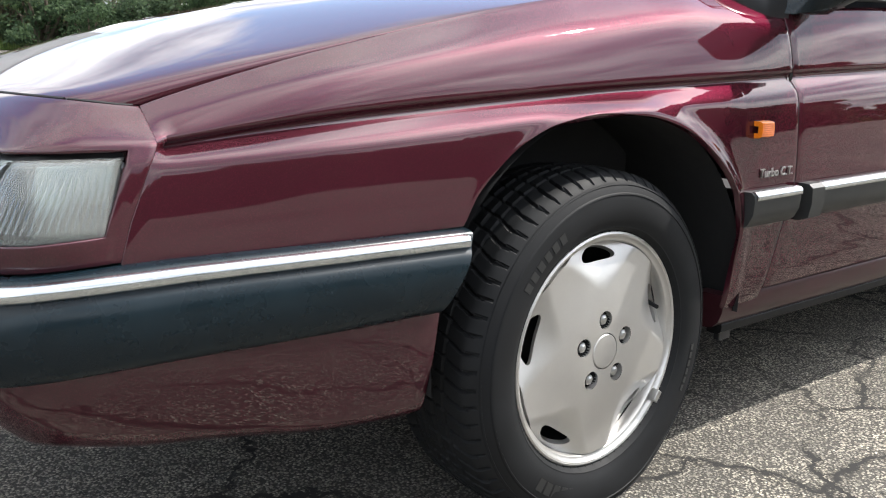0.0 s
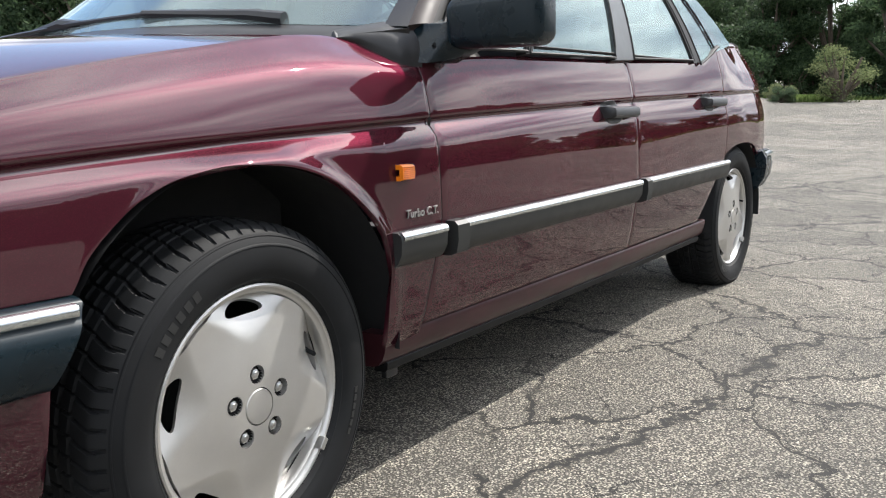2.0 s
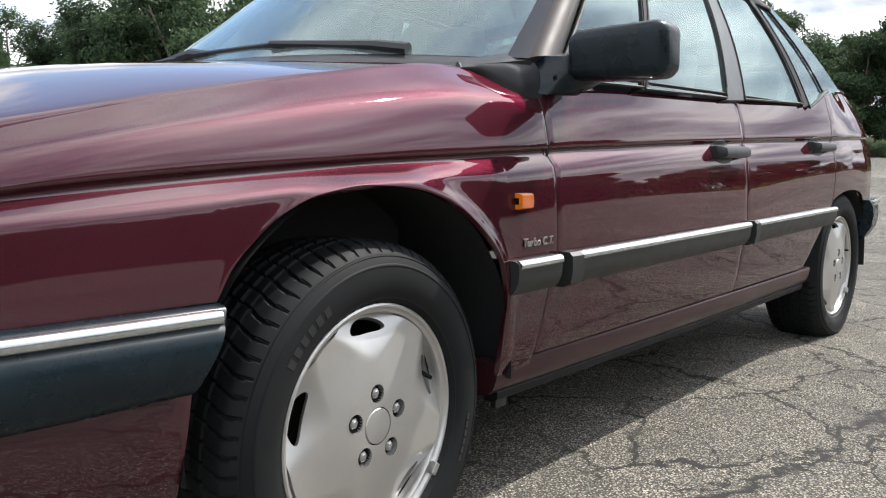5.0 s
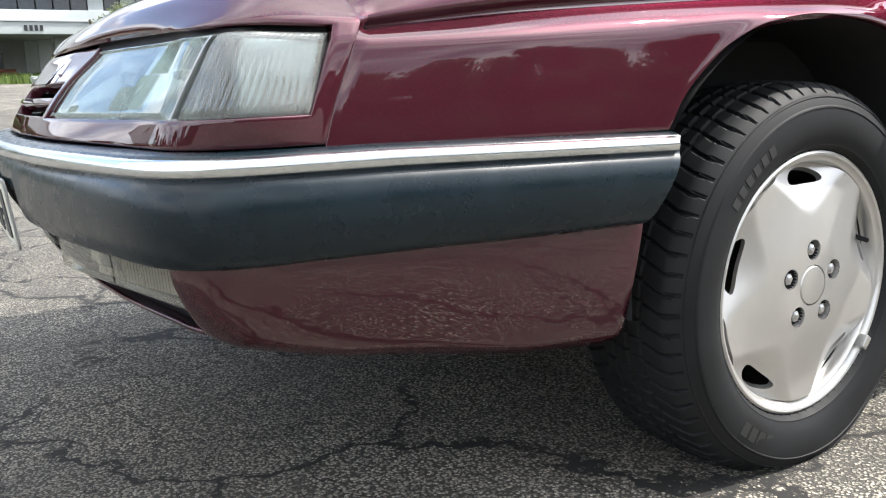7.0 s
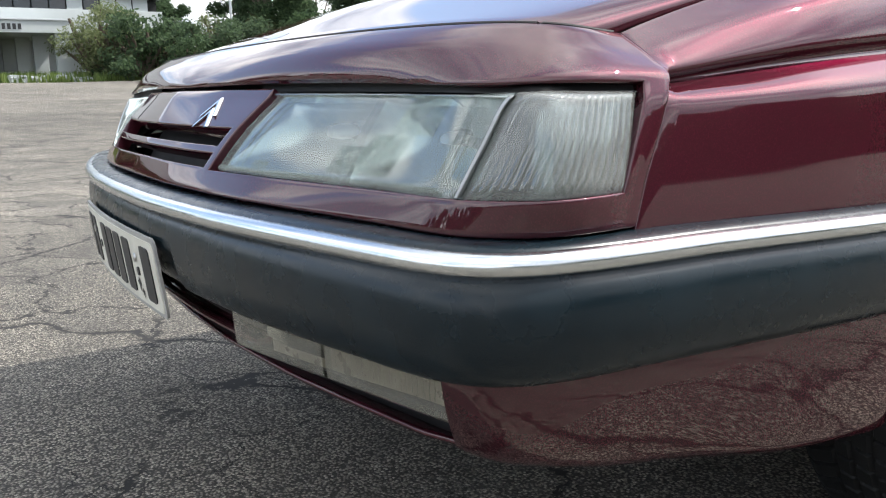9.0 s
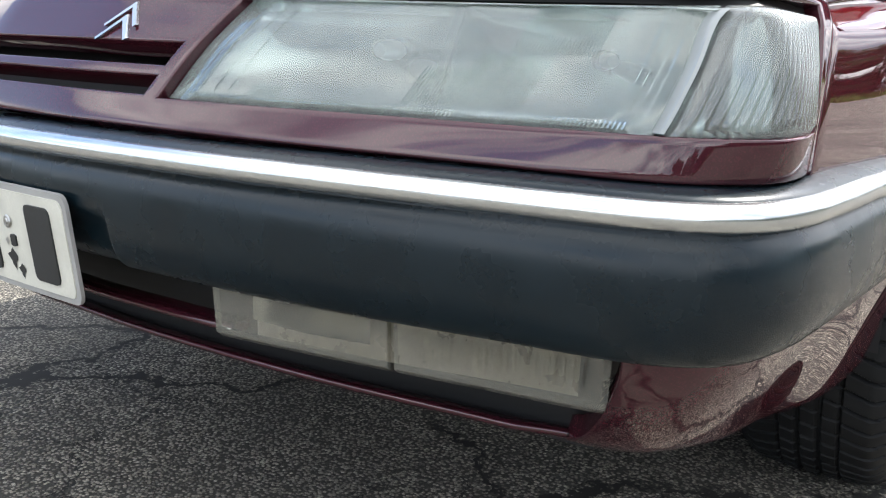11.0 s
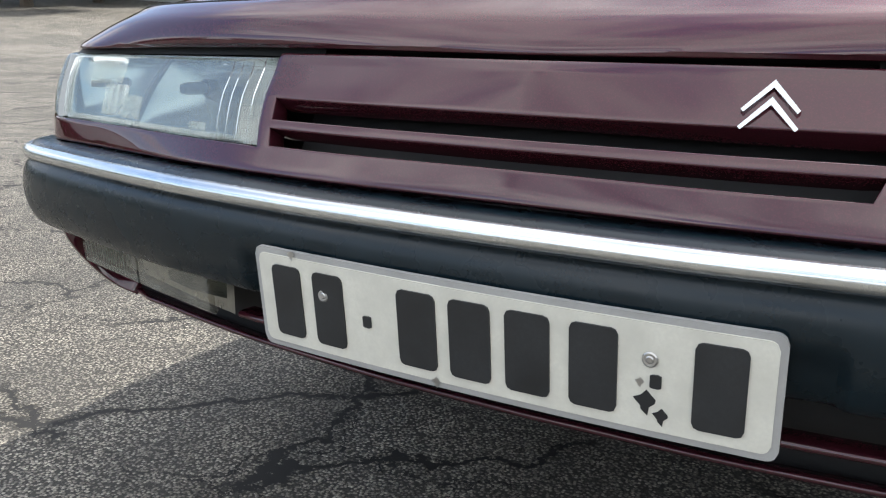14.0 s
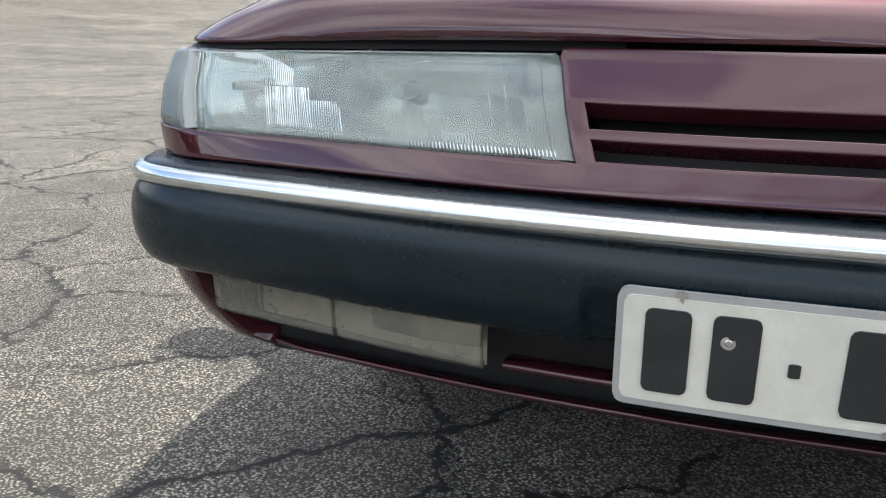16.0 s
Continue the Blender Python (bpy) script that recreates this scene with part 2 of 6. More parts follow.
PAINT = paint_material()
RUBBER = plain("black_bumper_plastic", (0.0046, 0.0116, 0.0165), 0.27, vary=0.2, relief=0.05)
MOULD = plain("grey_black_rubber", (0.022, 0.0235, 0.0235), 0.46, vary=0.2, relief=0.08)
TRIM = plain("black_trim", (0.016, 0.016, 0.018), 0.35, vary=0.15)
# near-black for hidden parts; also stands in for shade inside gaps and recesses
DARK = plain("dark_parts_and_shade", (0.012, 0.0125, 0.0135), 0.8)
CHROME = plain("satin_bright_strip", (0.69, 0.72, 0.735), 0.22, 1.0, vary=0.015)
MIRROR_METAL = plain("polished_reflector", (0.38, 0.42, 0.41), 0.22, 1.0, vary=0.05)
ALLOY = plain("silver_wheel_paint", (0.56, 0.55, 0.53), 0.36, 0.75, 0.35, vary=0.04)
TYRE = plain("tyre_rubber", (0.0095, 0.0102, 0.0112), 0.64, vary=0.25, relief=0.15, grain=500.0)
TYRE_MARK = plain("tyre_raised_rubber", (0.016, 0.0165, 0.017), 0.5, vary=0.2)
AMBER = plain("amber_plastic", (0.85, 0.22, 0.012), 0.22, coat=0.6, vary=0.18, scale=60.0)
PLATE_WHITE = plain("plate_white_paint", (0.64, 0.63, 0.555), 0.45, vary=0.10, scale=26.0)
PLATE_EDGE = plain("plate_grey_rim", (0.36, 0.36, 0.35), 0.45, vary=0.1)
PLATE_BLACK = plain("plate_black_paint", (0.022, 0.024, 0.026), 0.45, vary=0.3)
RUBBER.node_tree.nodes["Principled BSDF"].inputs["Specular IOR Level"].default_value = 0.36
TYRE.node_tree.nodes["Principled BSDF"].inputs["Specular IOR Level"].default_value = 0.22
SILL_PAINT = plain("dusty_sill_paint", (0.046, 0.014, 0.018), 0.36, 0.0, 0.25, vary=0.35, scale=9.0)
SILL_PAINT.node_tree.nodes["Principled BSDF"].inputs["Specular IOR Level"].default_value = 0.22
GLOSS_TRIM = plain("glossy_window_pillar", (0.034, 0.039, 0.042), 0.34, 0.0, 0.2, vary=0.1)
PILLAR = plain("faded_dark_pillar_paint", (0.030, 0.021, 0.020), 0.50, vary=0.15)
FRAME = plain("faded_window_frame", (0.020, 0.019, 0.019), 0.48, vary=0.15)
# window and edge rubber; also used as painted shade in body gaps
SEAL_AND_SHADE = plain("black_rubber_and_gap_shade", (0.006, 0.0065, 0.007), 0.55, vary=0.15)
FRIT = plain("dark_glass_border", (0.020, 0.019, 0.019), 0.10, vary=0.1)
for black in (PILLAR, FRAME, SEAL_AND_SHADE):
    black.node_tree.nodes["Principled BSDF"].inputs["Specular IOR Level"].default_value = 0.28
STEEL = plain("zinc_steel", (0.5, 0.5, 0.49), 0.32, 0.9, vary=0.12, scale=50)
WINDOW = glass_material("tinted_window_glass", (0.60, 0.82, 0.80), ior=2.25, clear=0.94)
SCREEN = glass_material("windscreen_glass", (0.62, 0.82, 0.80), ior=2.3, clear=0.88)
LENS = lens_material("headlight_lens", (0.57, 0.64, 0.61), 0.22, gloss_ior=2.0)
# whitish colour stands in for bright sky refracted by the moulding
FLUTE_GLINT = lens_material("headlight_flute_glint", (0.60, 0.66, 0.64), 0.30)
LENS_CLEAR = lens_material("indicator_lens", (0.34, 0.355, 0.345), 0.38)
LENS_FOG = lens_material("fog_lens", (0.24, 0.235, 0.205), 0.44, (0.90, 0.87, 0.78))
DIVIDER = plain("lens_divider_plastic", (0.33, 0.35, 0.35), 0.25, 0.0, 0.5, vary=0.1)
FOG_BOWL = plain("dull_reflector", (0.34, 0.34, 0.31), 0.30, 0.7, vary=0.2, scale=40.0)
ASPHALT = asphalt_material()
SEAT = plain("grey_velour", (0.09, 0.09, 0.10), 0.9, vary=0.2)
CONCRETE = plain("painted_concrete", (0.40, 0.435, 0.44), 0.8, vary=0.06, scale=0.6, grain=6.0)
GREY_CONCRETE = plain("grey_concrete", (0.44, 0.47, 0.49), 0.85, vary=0.1, scale=0.5, grain=5.0)
PANE = plain("dark_window_pane", (0.02, 0.027, 0.034), 0.12, coat=0.2, vary=0.5, scale=0.7)
BRICK = plain("stacked_red_boards", (0.22, 0.08, 0.05), 0.8, vary=0.25, scale=3.0)
BARK = plain("bark", (0.10, 0.08, 0.06), 0.9, vary=0.3, scale=3.0, grain=30.0)
LEAF = leaf_material("oak_leaves", (0.092, 0.140, 0.066), (0.028, 0.052, 0.028))
LEAF_LIGHT = leaf_material("pale_leaves", (0.215, 0.245, 0.120), (0.10, 0.13, 0.06))
LEAF_DRY = leaf_material("grass_blades", (0.19, 0.25, 0.080), (0.08, 0.13, 0.038))


# ---- mesh helpers ----
def part(name, data, material, parent=None, label="", sharp=35.0, flat=False):
    """Links a bmesh, or vertices and faces, as one mesh object under its thing."""
    mesh = bpy.data.meshes.new(name)
    if isinstance(data, bmesh.types.BMesh):
        data.to_mesh(mesh)
        data.free()
    else:
        mesh.from_pydata([tuple(map(float, v)) for v in data[0]], [], [tuple(f) for f in data[1]])
    mesh.materials.append(material)
    mesh.polygons.foreach_set("use_smooth", [not flat] * len(mesh.polygons))
    if not flat:
        mesh.set_sharp_from_angle(angle=radians(sharp))
    mesh.update()
    ob = new(name, mesh)
    ob.parent = parent
    if label:
        ob["label"] = label
    return ob


def thing(name, label, category, at=(0, 0, 0), group="", kind=""):
    ob = new(name)
    ob.location = at
    return tagged(ob, label, category, group, kind)


def to_bm(verts, faces):
    bm = bmesh.new()
    vs = [bm.verts.new(v) for v in verts]
    for f in faces:
        bm.faces.new([vs[i] for i in f])
    bm.normal_update()
    return bm


def rim(bm, depth, roll=0.0):
    """Turns every open edge of a sheet inwards, over a small radius, so that the panel shows its thickness."""
    bm.normal_update()
    loops = [e.link_loops[0] for e in bm.edges if e.is_boundary]
    out = {}
    for l in loops:
        a, b = l.vert, l.link_loop_next.vert
        side = (b.co - a.co).cross(l.face.normal)
        if side.length > 0:
            side.normalize()
        for v in (a, b):
            out[v] = out.get(v, Vector()) + side
    rings = [{v: v for v in out}]
    for deg in ((30, 60, 90) if roll else ()):
        k = radians(deg)
        rings.append({v: bm.verts.new(v.co + d.normalized() * roll * math.sin(k) - v.normal * roll * (1 - math.cos(k))) for v, d in out.items()})
    rings.append({v: bm.verts.new(rings[-1][v].co - v.normal * depth) for v in out})
    for near, far in zip(rings, rings[1:]):
        for l in loops:
            a, b = l.vert, l.link_loop_next.vert
            bm.faces.new((near[b], near[a], far[a], far[b]))
    bm.normal_update()
    return bm


def grid_mesh(points, keep=None):
    """points[i][j] -> vertices and faces."""
    n, m = len(points), len(points[0])
    verts = [p for row in points for p in row]
    faces = [(i * m + j, (i + 1) * m + j, (i + 1) * m + j + 1, i * m + j + 1)
             for i in range(n - 1) for j in range(m - 1) if keep is None or keep(i, j)]
    return verts, faces


def clean(bm):
    loose = [v for v in bm.verts if not v.link_faces]
    bmesh.ops.delete(bm, geom=loose, context="VERTS")
    return bm


def box(x0, x1, y0, y1, z0, z1, bevel=0.0):
    bm = bmesh.new()
    bmesh.ops.create_cube(bm, size=1.0)
    for v in bm.verts:
        v.co = ((x0 + x1) / 2 + v.co.x * (x1 - x0), (y0 + y1) / 2 + v.co.y * (y1 - y0), (z0 + z1) / 2 + v.co.z * (z1 - z0))
    if bevel:
        bmesh.ops.bevel(bm, geom=list(bm.edges), offset=bevel, segments=3, profile=0.6, affect="EDGES")
    return bm


def lathe(profile, n, centre=(0, 0, 0)):
    """Turns (radius, out) pairs about the wheel's axle; out points to -y."""
    pts = [[(centre[0] + r * math.cos(a), centre[1] - o, centre[2] + r * math.sin(a)) for r, o in profile]
           for a in [2 * math.pi * k / n for k in range(n + 1)]]
    return grid_mesh(pts)


def welded(verts, faces, dist=1e-5):
    bm = to_bm(verts, faces)
    bmesh.ops.remove_doubles(bm, verts=list(bm.verts), dist=dist)
    bmesh.ops.recalc_face_normals(bm, faces=list(bm.faces))
    return bm


def tube(points, radius, n=8):
    """A round bar along a line of points."""
    pts = [Vector(p) for p in points]
    rings = []
    for i, p in enumerate(pts):
        d = (pts[min(i + 1, len(pts) - 1)] - pts[max(i - 1, 0)]).normalized()
        a = d.orthogonal().normalized()
        b = d.cross(a)
        r = radius[i] if isinstance(radius, (list, tuple)) else radius
        rings.append([p + (a * math.cos(2 * math.pi * k / n) + b * math.sin(2 * math.pi * k / n)) * r for k in range(n)])
    verts = [v for ring in rings for v in ring]
    faces = [(i * n + k, i * n + (k + 1) % n, (i + 1) * n + (k + 1) % n, (i + 1) * n + k) for i in range(len(rings) - 1) for k in range(n)]
    faces += [tuple(reversed(range(n))), tuple(range((len(rings) - 1) * n, len(rings) * n))]
    return verts, faces


# ---- the shape of the car's body ----
MID = 0.953          # the car's centre line; its front axle is at x = 0


def pchip(x, y, q):
    """Smooth interpolation that never overshoots; y may hold many columns."""
    x, y, q = np.asarray(x, float), np.asarray(y, float), np.clip(np.asarray(q, float), x[0], x[-1])
    shape = (-1,) + (1,) * (y.ndim - 1)
    h = np.diff(x).reshape(shape)
    s = np.diff(y, axis=0) / h
    m = np.zeros_like(y)
    m[0], m[-1] = s[0], s[-1]
    if len(x) > 2:
        a, b = s[:-1], s[1:]
        w1, w2 = 2 * h[1:] + h[:-1], h[1:] + 2 * h[:-1]
        with np.errstate(divide="ignore", invalid="ignore"):
            hm = (w1 + w2) / (w1 / a + w2 / b)
        m[1:-1] = np.where(a * b > 0, hm, 0.0)
    i = np.clip(np.searchsorted(x, q, side="right") - 1, 0, len(x) - 2)
    u = ((q - x[i]) / (x[i + 1] - x[i])).reshape(shape)
    hh = (x[i + 1] - x[i]).reshape(shape)
    return ((1 + 2 * u) * (1 - u) ** 2 * y[i] + u * (1 - u) ** 2 * hh * m[i]
            + u * u * (3 - 2 * u) * y[i + 1] + u * u * (u - 1) * hh * m[i + 1])


# half of the plan outline at bumper height: (x, distance from the centre line)
PLAN = [(-1.108, 0.0), (-1.104, 0.19), (-1.092, 0.32), (-1.079, 0.43), (-1.059, 0.54), (-1.038, 0.64), (-1.016, 0.74), (-0.998, 0.801),
        (-0.963, 0.841), (-0.90, 0.858), (-0.80, 0.864), (-0.70, 0.867), (-0.56, 0.872), (-0.33, 0.875), (0.0, 0.880), (0.5, 0.884), (1.0, 0.887), (1.7, 0.888),
        (2.4, 0.883), (2.85, 0.879), (3.15, 0.869), (3.35, 0.846), (3.50, 0.79), (3.59, 0.62), (3.64, 0.33), (3.65, 0.0)]


def plan_table():
    p = np.array(PLAN)
    chord = np.r_[0, np.cumsum(np.hypot(*np.diff(p, axis=0).T))]
    q = np.linspace(0, chord[-1], 4000)
    pts = np.column_stack([np.interp(q, chord, p[:, 0]), np.interp(q, chord, p[:, 1])])
    # rounds the outline off
    for _ in range(3):
        k = 31
        pad = np.vstack([2 * pts[0] - pts[k:0:-1], pts, 2 * pts[-1] - pts[-2:-k - 2:-1]])
        pts = np.column_stack([np.convolve(pad[:, c], np.ones(k) / k, "same")[k:-k] for c in (0, 1)])
    s = np.r_[0, np.cumsum(np.hypot(*np.diff(pts, axis=0).T))]
    t = np.gradient(pts, s, axis=0)
    t /= np.linalg.norm(t, axis=1)[:, None]
    n = np.column_stack([-t[:, 1], t[:, 0]])
    # inward offsets turn the corners gently, so that the lines never cross
    k = int(0.46 / (s[-1] / len(s))) | 1
    pad = np.vstack([n[k:0:-1] * (1, -1), n, n[-2:-k - 2:-1] * (1, -1)])
    n = np.column_stack([np.convolve(pad[:, c], np.ones(k) / k, "same")[k:-k] for c in (0, 1)])
    return s, pts, n / np.linalg.norm(n, axis=1)[:, None]


ARC, PTS, NRM = plan_table()


def at_x(x):
    """Arc length of the outline at x along the flank."""
    i = np.argmax(PTS[:, 1] > 0.8)
    j = len(PTS) - np.argmax(PTS[::-1, 1] > 0.7)
    return float(np.interp(x, PTS[i:j, 0], ARC[i:j]))


def at_d(d):
    """Arc length of the outline at distance d from the centre line across the nose."""
    i = np.argmax(PTS[:, 1] > 0.85)
    return float(np.interp(abs(d), PTS[:i, 1], ARC[:i])) * (1 if d >= 0 else -1)


def rear_d(d):
    i = np.argmax(PTS[:, 0] > 3.3)
    return float(np.interp(-d, -PTS[i:, 1], ARC[i:]))


HEADER_END = at_x(-0.779)
# cross-sections: (height, offset from the outline) for twelve lines that run along the body
SECTIONS = [
    (at_d(0.0), [(.29, -.12), (.335, -.075), (.425, -.035), (.548, -.030), (.568, -.030), (.600, -.040), (.645, -.070), (.690, -.102), (.703, -.116), (.709, -.118), (.737, -.146), (.764, -.190)]),
    (at_d(0.32), [(.29, -.12), (.335, -.075), (.425, -.035), (.548, -.030), (.567, -.030), (.598, -.044), (.645, -.074), (.689, -.116), (.703, -.126), (.709, -.126), (.737, -.150), (.762, -.188)]),
    (at_d(0.69), [(.330, -.116), (.341, -.100), (.440, -.033), (.548, -.035), (.563, -.040), (.598, -.050), (.645, -.075), (.686, -.102), (.698, -.104), (.704, -.105), (.732, -.132), (.757, -.174)]),
    (at_d(0.825), [(.331, -.118), (.345, -.094), (.443, -.032), (.548, -.036), (.562, -.036), (.598, -.038), (.642, -.051), (.684, -.074), (.696, -.083), (.702, -.083), (.728, -.107), (.753, -.145)]),
    (at_x(-0.91), [(.322, -.115), (.336, -.088), (.443, -.030), (.548, -.030), (.562, -.024), (.599, -.016), (.641, -.021), (.682, -.037), (.695, -.049), (.703, -.047), (.727, -.072), (.750, -.112)]),
    (at_x(-0.774), [(.297, -.105), (.312, -.078), (.441, -.026), (.548, -.030), (.562, -.0307), (.60, -.0325), (.64, -.0353), (.680, -.0405), (.694, -.046), (.704, -.052), (.722, -.080), (.744, -.120)]),
    (at_x(-0.764), [(.297, -.105), (.312, -.078), (.441, -.026), (.548, -.030), (.562, -.0307), (.60, -.0325), (.64, -.0353), (.680, -.0405), (.695, -.078), (.7052, -.070), (.7240, -.0847), (.7466, -.1205)]),
    (at_x(-0.5), [(.262, -.085), (.278, -.058), (.438, -.022), (.548, -.024), (.565, -.0245), (.61, -.0270), (.65, -.0298), (.687, -.0331), (.722, -.066), (.737, -.058), (.778, -.0745), (.814, -.134)]),
    (at_x(0.0), [(.25, -.075), (.270, -.048), (.44, -.022), (.555, -.021), (.57, -.0215), (.61, -.0235), (.665, -.0272), (.716, -.0320), (.752, -.066), (.767, -.058), (.847, -.086), (.913, -.156)]),
    (at_x(0.34), [(.25, -.09), (.33, -.042), (.45, -.03), (.555, -.021), (.57, -.0215), (.61, -.0235), (.67, -.0270), (.726, -.0318), (.766, -.060), (.781, -.052), (.877, -.083), (.953, -.172)]),
    (at_x(0.50), [(.25, -.10), (.335, -.044), (.45, -.03), (.555, -.020), (.57, -.0200), (.61, -.0208), (.67, -.0236), (.733, -.0295), (.773, -.056), (.787, -.048), (.864, -.066), (.921, -.112)]),
    (at_x(0.56), [(.25, -.10), (.335, -.044), (.45, -.03), (.555, -.020), (.57, -.0200), (.61, -.0205), (.67, -.0230), (.735, -.0290), (.776, -.055), (.790, -.047), (.846, -.058), (.905, -.078)]),
    (at_x(0.8), [(.255, -.10), (.338, -.046), (.455, -.03), (.555, -.018), (.572, -.0180), (.615, -.0185), (.675, -.0210), (.743, -.0275), (.785, -.050), (.798, -.043), (.86, -.054), (.924, -.073)]),
    (at_x(1.6), [(.262, -.10), (.345, -.048), (.46, -.03), (.555, -.016), (.575, -.0165), (.62, -.018), (.68, -.021), (.768, -.030), (.809, -.047), (.822, -.041), (.87, -.050), (.941, -.071)]),
    (at_x(2.6), [(.27, -.09), (.34, -.05), (.47, -.03), (.56, -.02), (.58, -.02), (.63, -.016), (.70, -.014), (.780, -.024), (.833, -.042), (.846, -.036), (.90, -.045), (1.040, -.082)]),
    (at_x(3.1), [(.30, -.058), (.36, -.05), (.47, -.035), (.56, -.025), (.58, -.025), (.64, -.022), (.72, -.025), (.80, -.04), (.845, -.055), (.857, -.050), (.93, -.08), (1.07, -.16)]),
    (rear_d(0.55), [(.32, -.08), (.37, -.06), (.47, -.04), (.56, -.03), (.58, -.03), (.65, -.03), (.73, -.035), (.81, -.055), (.855, -.07), (.865, -.068), (.94, -.10), (1.045, -.17)]),
    (rear_d(0.0), [(.32, -.08), (.37, -.06), (.47, -.04), (.56, -.03), (.58, -.03), (.65, -.03), (.73, -.035), (.81, -.055), (.855, -.07), (.865, -.068), (.94, -.10), (1.045, -.17)]),
]
NU, NW = 1401, 221
US, WS = np.linspace(0, ARC[-1], NU), np.linspace(0, 11, NW)
TABLE = pchip([s for s, _ in SECTIONS], np.array([r for _, r in SECTIONS]), US)
TABLE = np.moveaxis(pchip(np.arange(12), np.moveaxis(TABLE, 1, 0), WS), 0, 1)
# the wing's sheet flows evenly from section to section
REACH = np.arange(-120, 121) * ARC[-1] / (NU - 1)
BELL = np.exp(-(REACH / .055) ** 2 / 2)
BELL /= BELL.sum()
EVEN = np.stack([np.stack([np.convolve(np.pad(TABLE[:, j, k], 120, mode="edge"), BELL, mode="valid") for k in range(2)], -1) for j in range(NW)], 1)
SHARE = np.interp(US, [at_x(-.76), at_x(-.68), at_x(.30), at_x(.40)], [0, 1, 1, 0])[:, None, None] * np.interp(WS, [9.8, 10.4], [1, 0])[None, :, None]
SHARE = np.maximum(SHARE, np.interp(US, [at_x(.30), at_x(.40), at_x(2.9), at_x(3.1)], [0, 1, 1, 0])[:, None, None] * np.interp(WS, [9.0, 9.6], [1, 0])[None, :, None])
SHARE = np.maximum(SHARE, np.interp(US, [at_d(.70), at_d(.76), at_x(-.5), at_x(-.4)], [0, 1, 1, 0])[:, None, None] * np.interp(WS, [2.3, 3.2], [1, 0])[None, :, None])
SHARE = np.maximum(SHARE, np.interp(US, [at_x(.68), at_x(.78), at_x(2.5), at_x(2.6)], [0, 1, 1, 0])[:, None, None] * np.ones((1, NW, 1)))
TABLE = TABLE * (1 - SHARE) + EVEN * SHARE


def level(u, w):
    """Height and offset of the body line w at arc length u."""
    a, b = min(abs(u), ARC[-1]) / ARC[-1] * (NU - 1), min(max(w, 0), 11) / 11 * (NW - 1)
    i, j = min(int(a), NU - 2), min(int(b), NW - 2)
    a, b = a - i, b - j
    return (TABLE[i, j] * (1 - a) + TABLE[i + 1, j] * a) * (1 - b) + (TABLE[i, j + 1] * (1 - a) + TABLE[i + 1, j + 1] * a) * b


def place(u, off, z):
    """A point of the world from arc length (left of the car is positive), offset and height."""
    k = abs(u)
    x, d = np.interp(k, ARC, PTS[:, 0]), np.interp(k, ARC, PTS[:, 1])
    nx, nd = np.interp(k, ARC, NRM[:, 0]), np.interp(k, ARC, NRM[:, 1])
    return Vector((x + nx * off, MID - (d + nd * off) * (1 if u >= 0 else -1), z))


def body(u, w, extra=0.0):
    z, off = level(u, w)
    p = place(u, off + extra, z)
    if w > 8.25 and abs(u) < HEADER_END:
        # above the lamps the nose runs in one long curve from wing to wing
        step = .030 * min(1.0, (HEADER_END - abs(u)) / .08)
        p, total = Vector((0, 0, 0)), 0.0
        for k in (-3, -2, -1, 0, 1, 2, 3):
            share = math.exp(-(k / 1.5) ** 2 / 2)
            zk, ok = level(u + k * step, w)
            p, total = p + place(u + k * step, ok + extra, zk) * share, total + share
        p = p / total
        z = p.z
        zc, oc = level(0.0, w)
        xc = place(0.0, oc + extra, zc).x
        end = place(HEADER_END, level(HEADER_END, w)[1] + extra, z)
        de = MID - end.y
        a, b = abs(u) / de, 1 - (u / HEADER_END) ** 4
        k = (a ** 3.1 + b ** 3.1) ** (-1 / 3.1)
        x, d = end.x - (end.x - xc) * b * k, de * a * k
        k = min(max((w - 8.4) / 2.2, 0.0), 1.0)
        k = k * k * (3 - 2 * k)
        p = p.lerp(Vector((x, MID - math.copysign(d, u), z)), k)
    return p


def w_at(u, z):
    """The body line that lies at height z."""
    a = min(abs(u), ARC[-1]) / ARC[-1] * (NU - 1)
    i = min(int(a), NU - 2)
    col = TABLE[i, :, 0] * (1 - a + i) + TABLE[i + 1, :, 0] * (a - i)
    return float(np.interp(z, col, WS))


def spread(lo, hi, n):
    return list(np.linspace(lo, hi, n))


def sweep(u0, u1, n, profile, lift=lambda u: 0.0, ends=True, tuck=lambda u: 0.0):
    """A closed profile of (offset, height) drawn along the outline."""
    us = spread(u0, u1, n)
    k = len(profile)
    verts = [place(u, o - tuck(u), z + lift(u)) for u in us for o, z in profile]
    faces = [(i * k + j, (i + 1) * k + j, (i + 1) * k + (j + 1) % k, i * k + (j + 1) % k) for i in range(n - 1) for j in range(k)]
    if ends:
        faces += [tuple(range(k)), tuple(reversed(range((n - 1) * k, n * k)))]
    bm = to_bm(verts, faces)
    bmesh.ops.recalc_face_normals(bm, faces=list(bm.faces))
    return bm


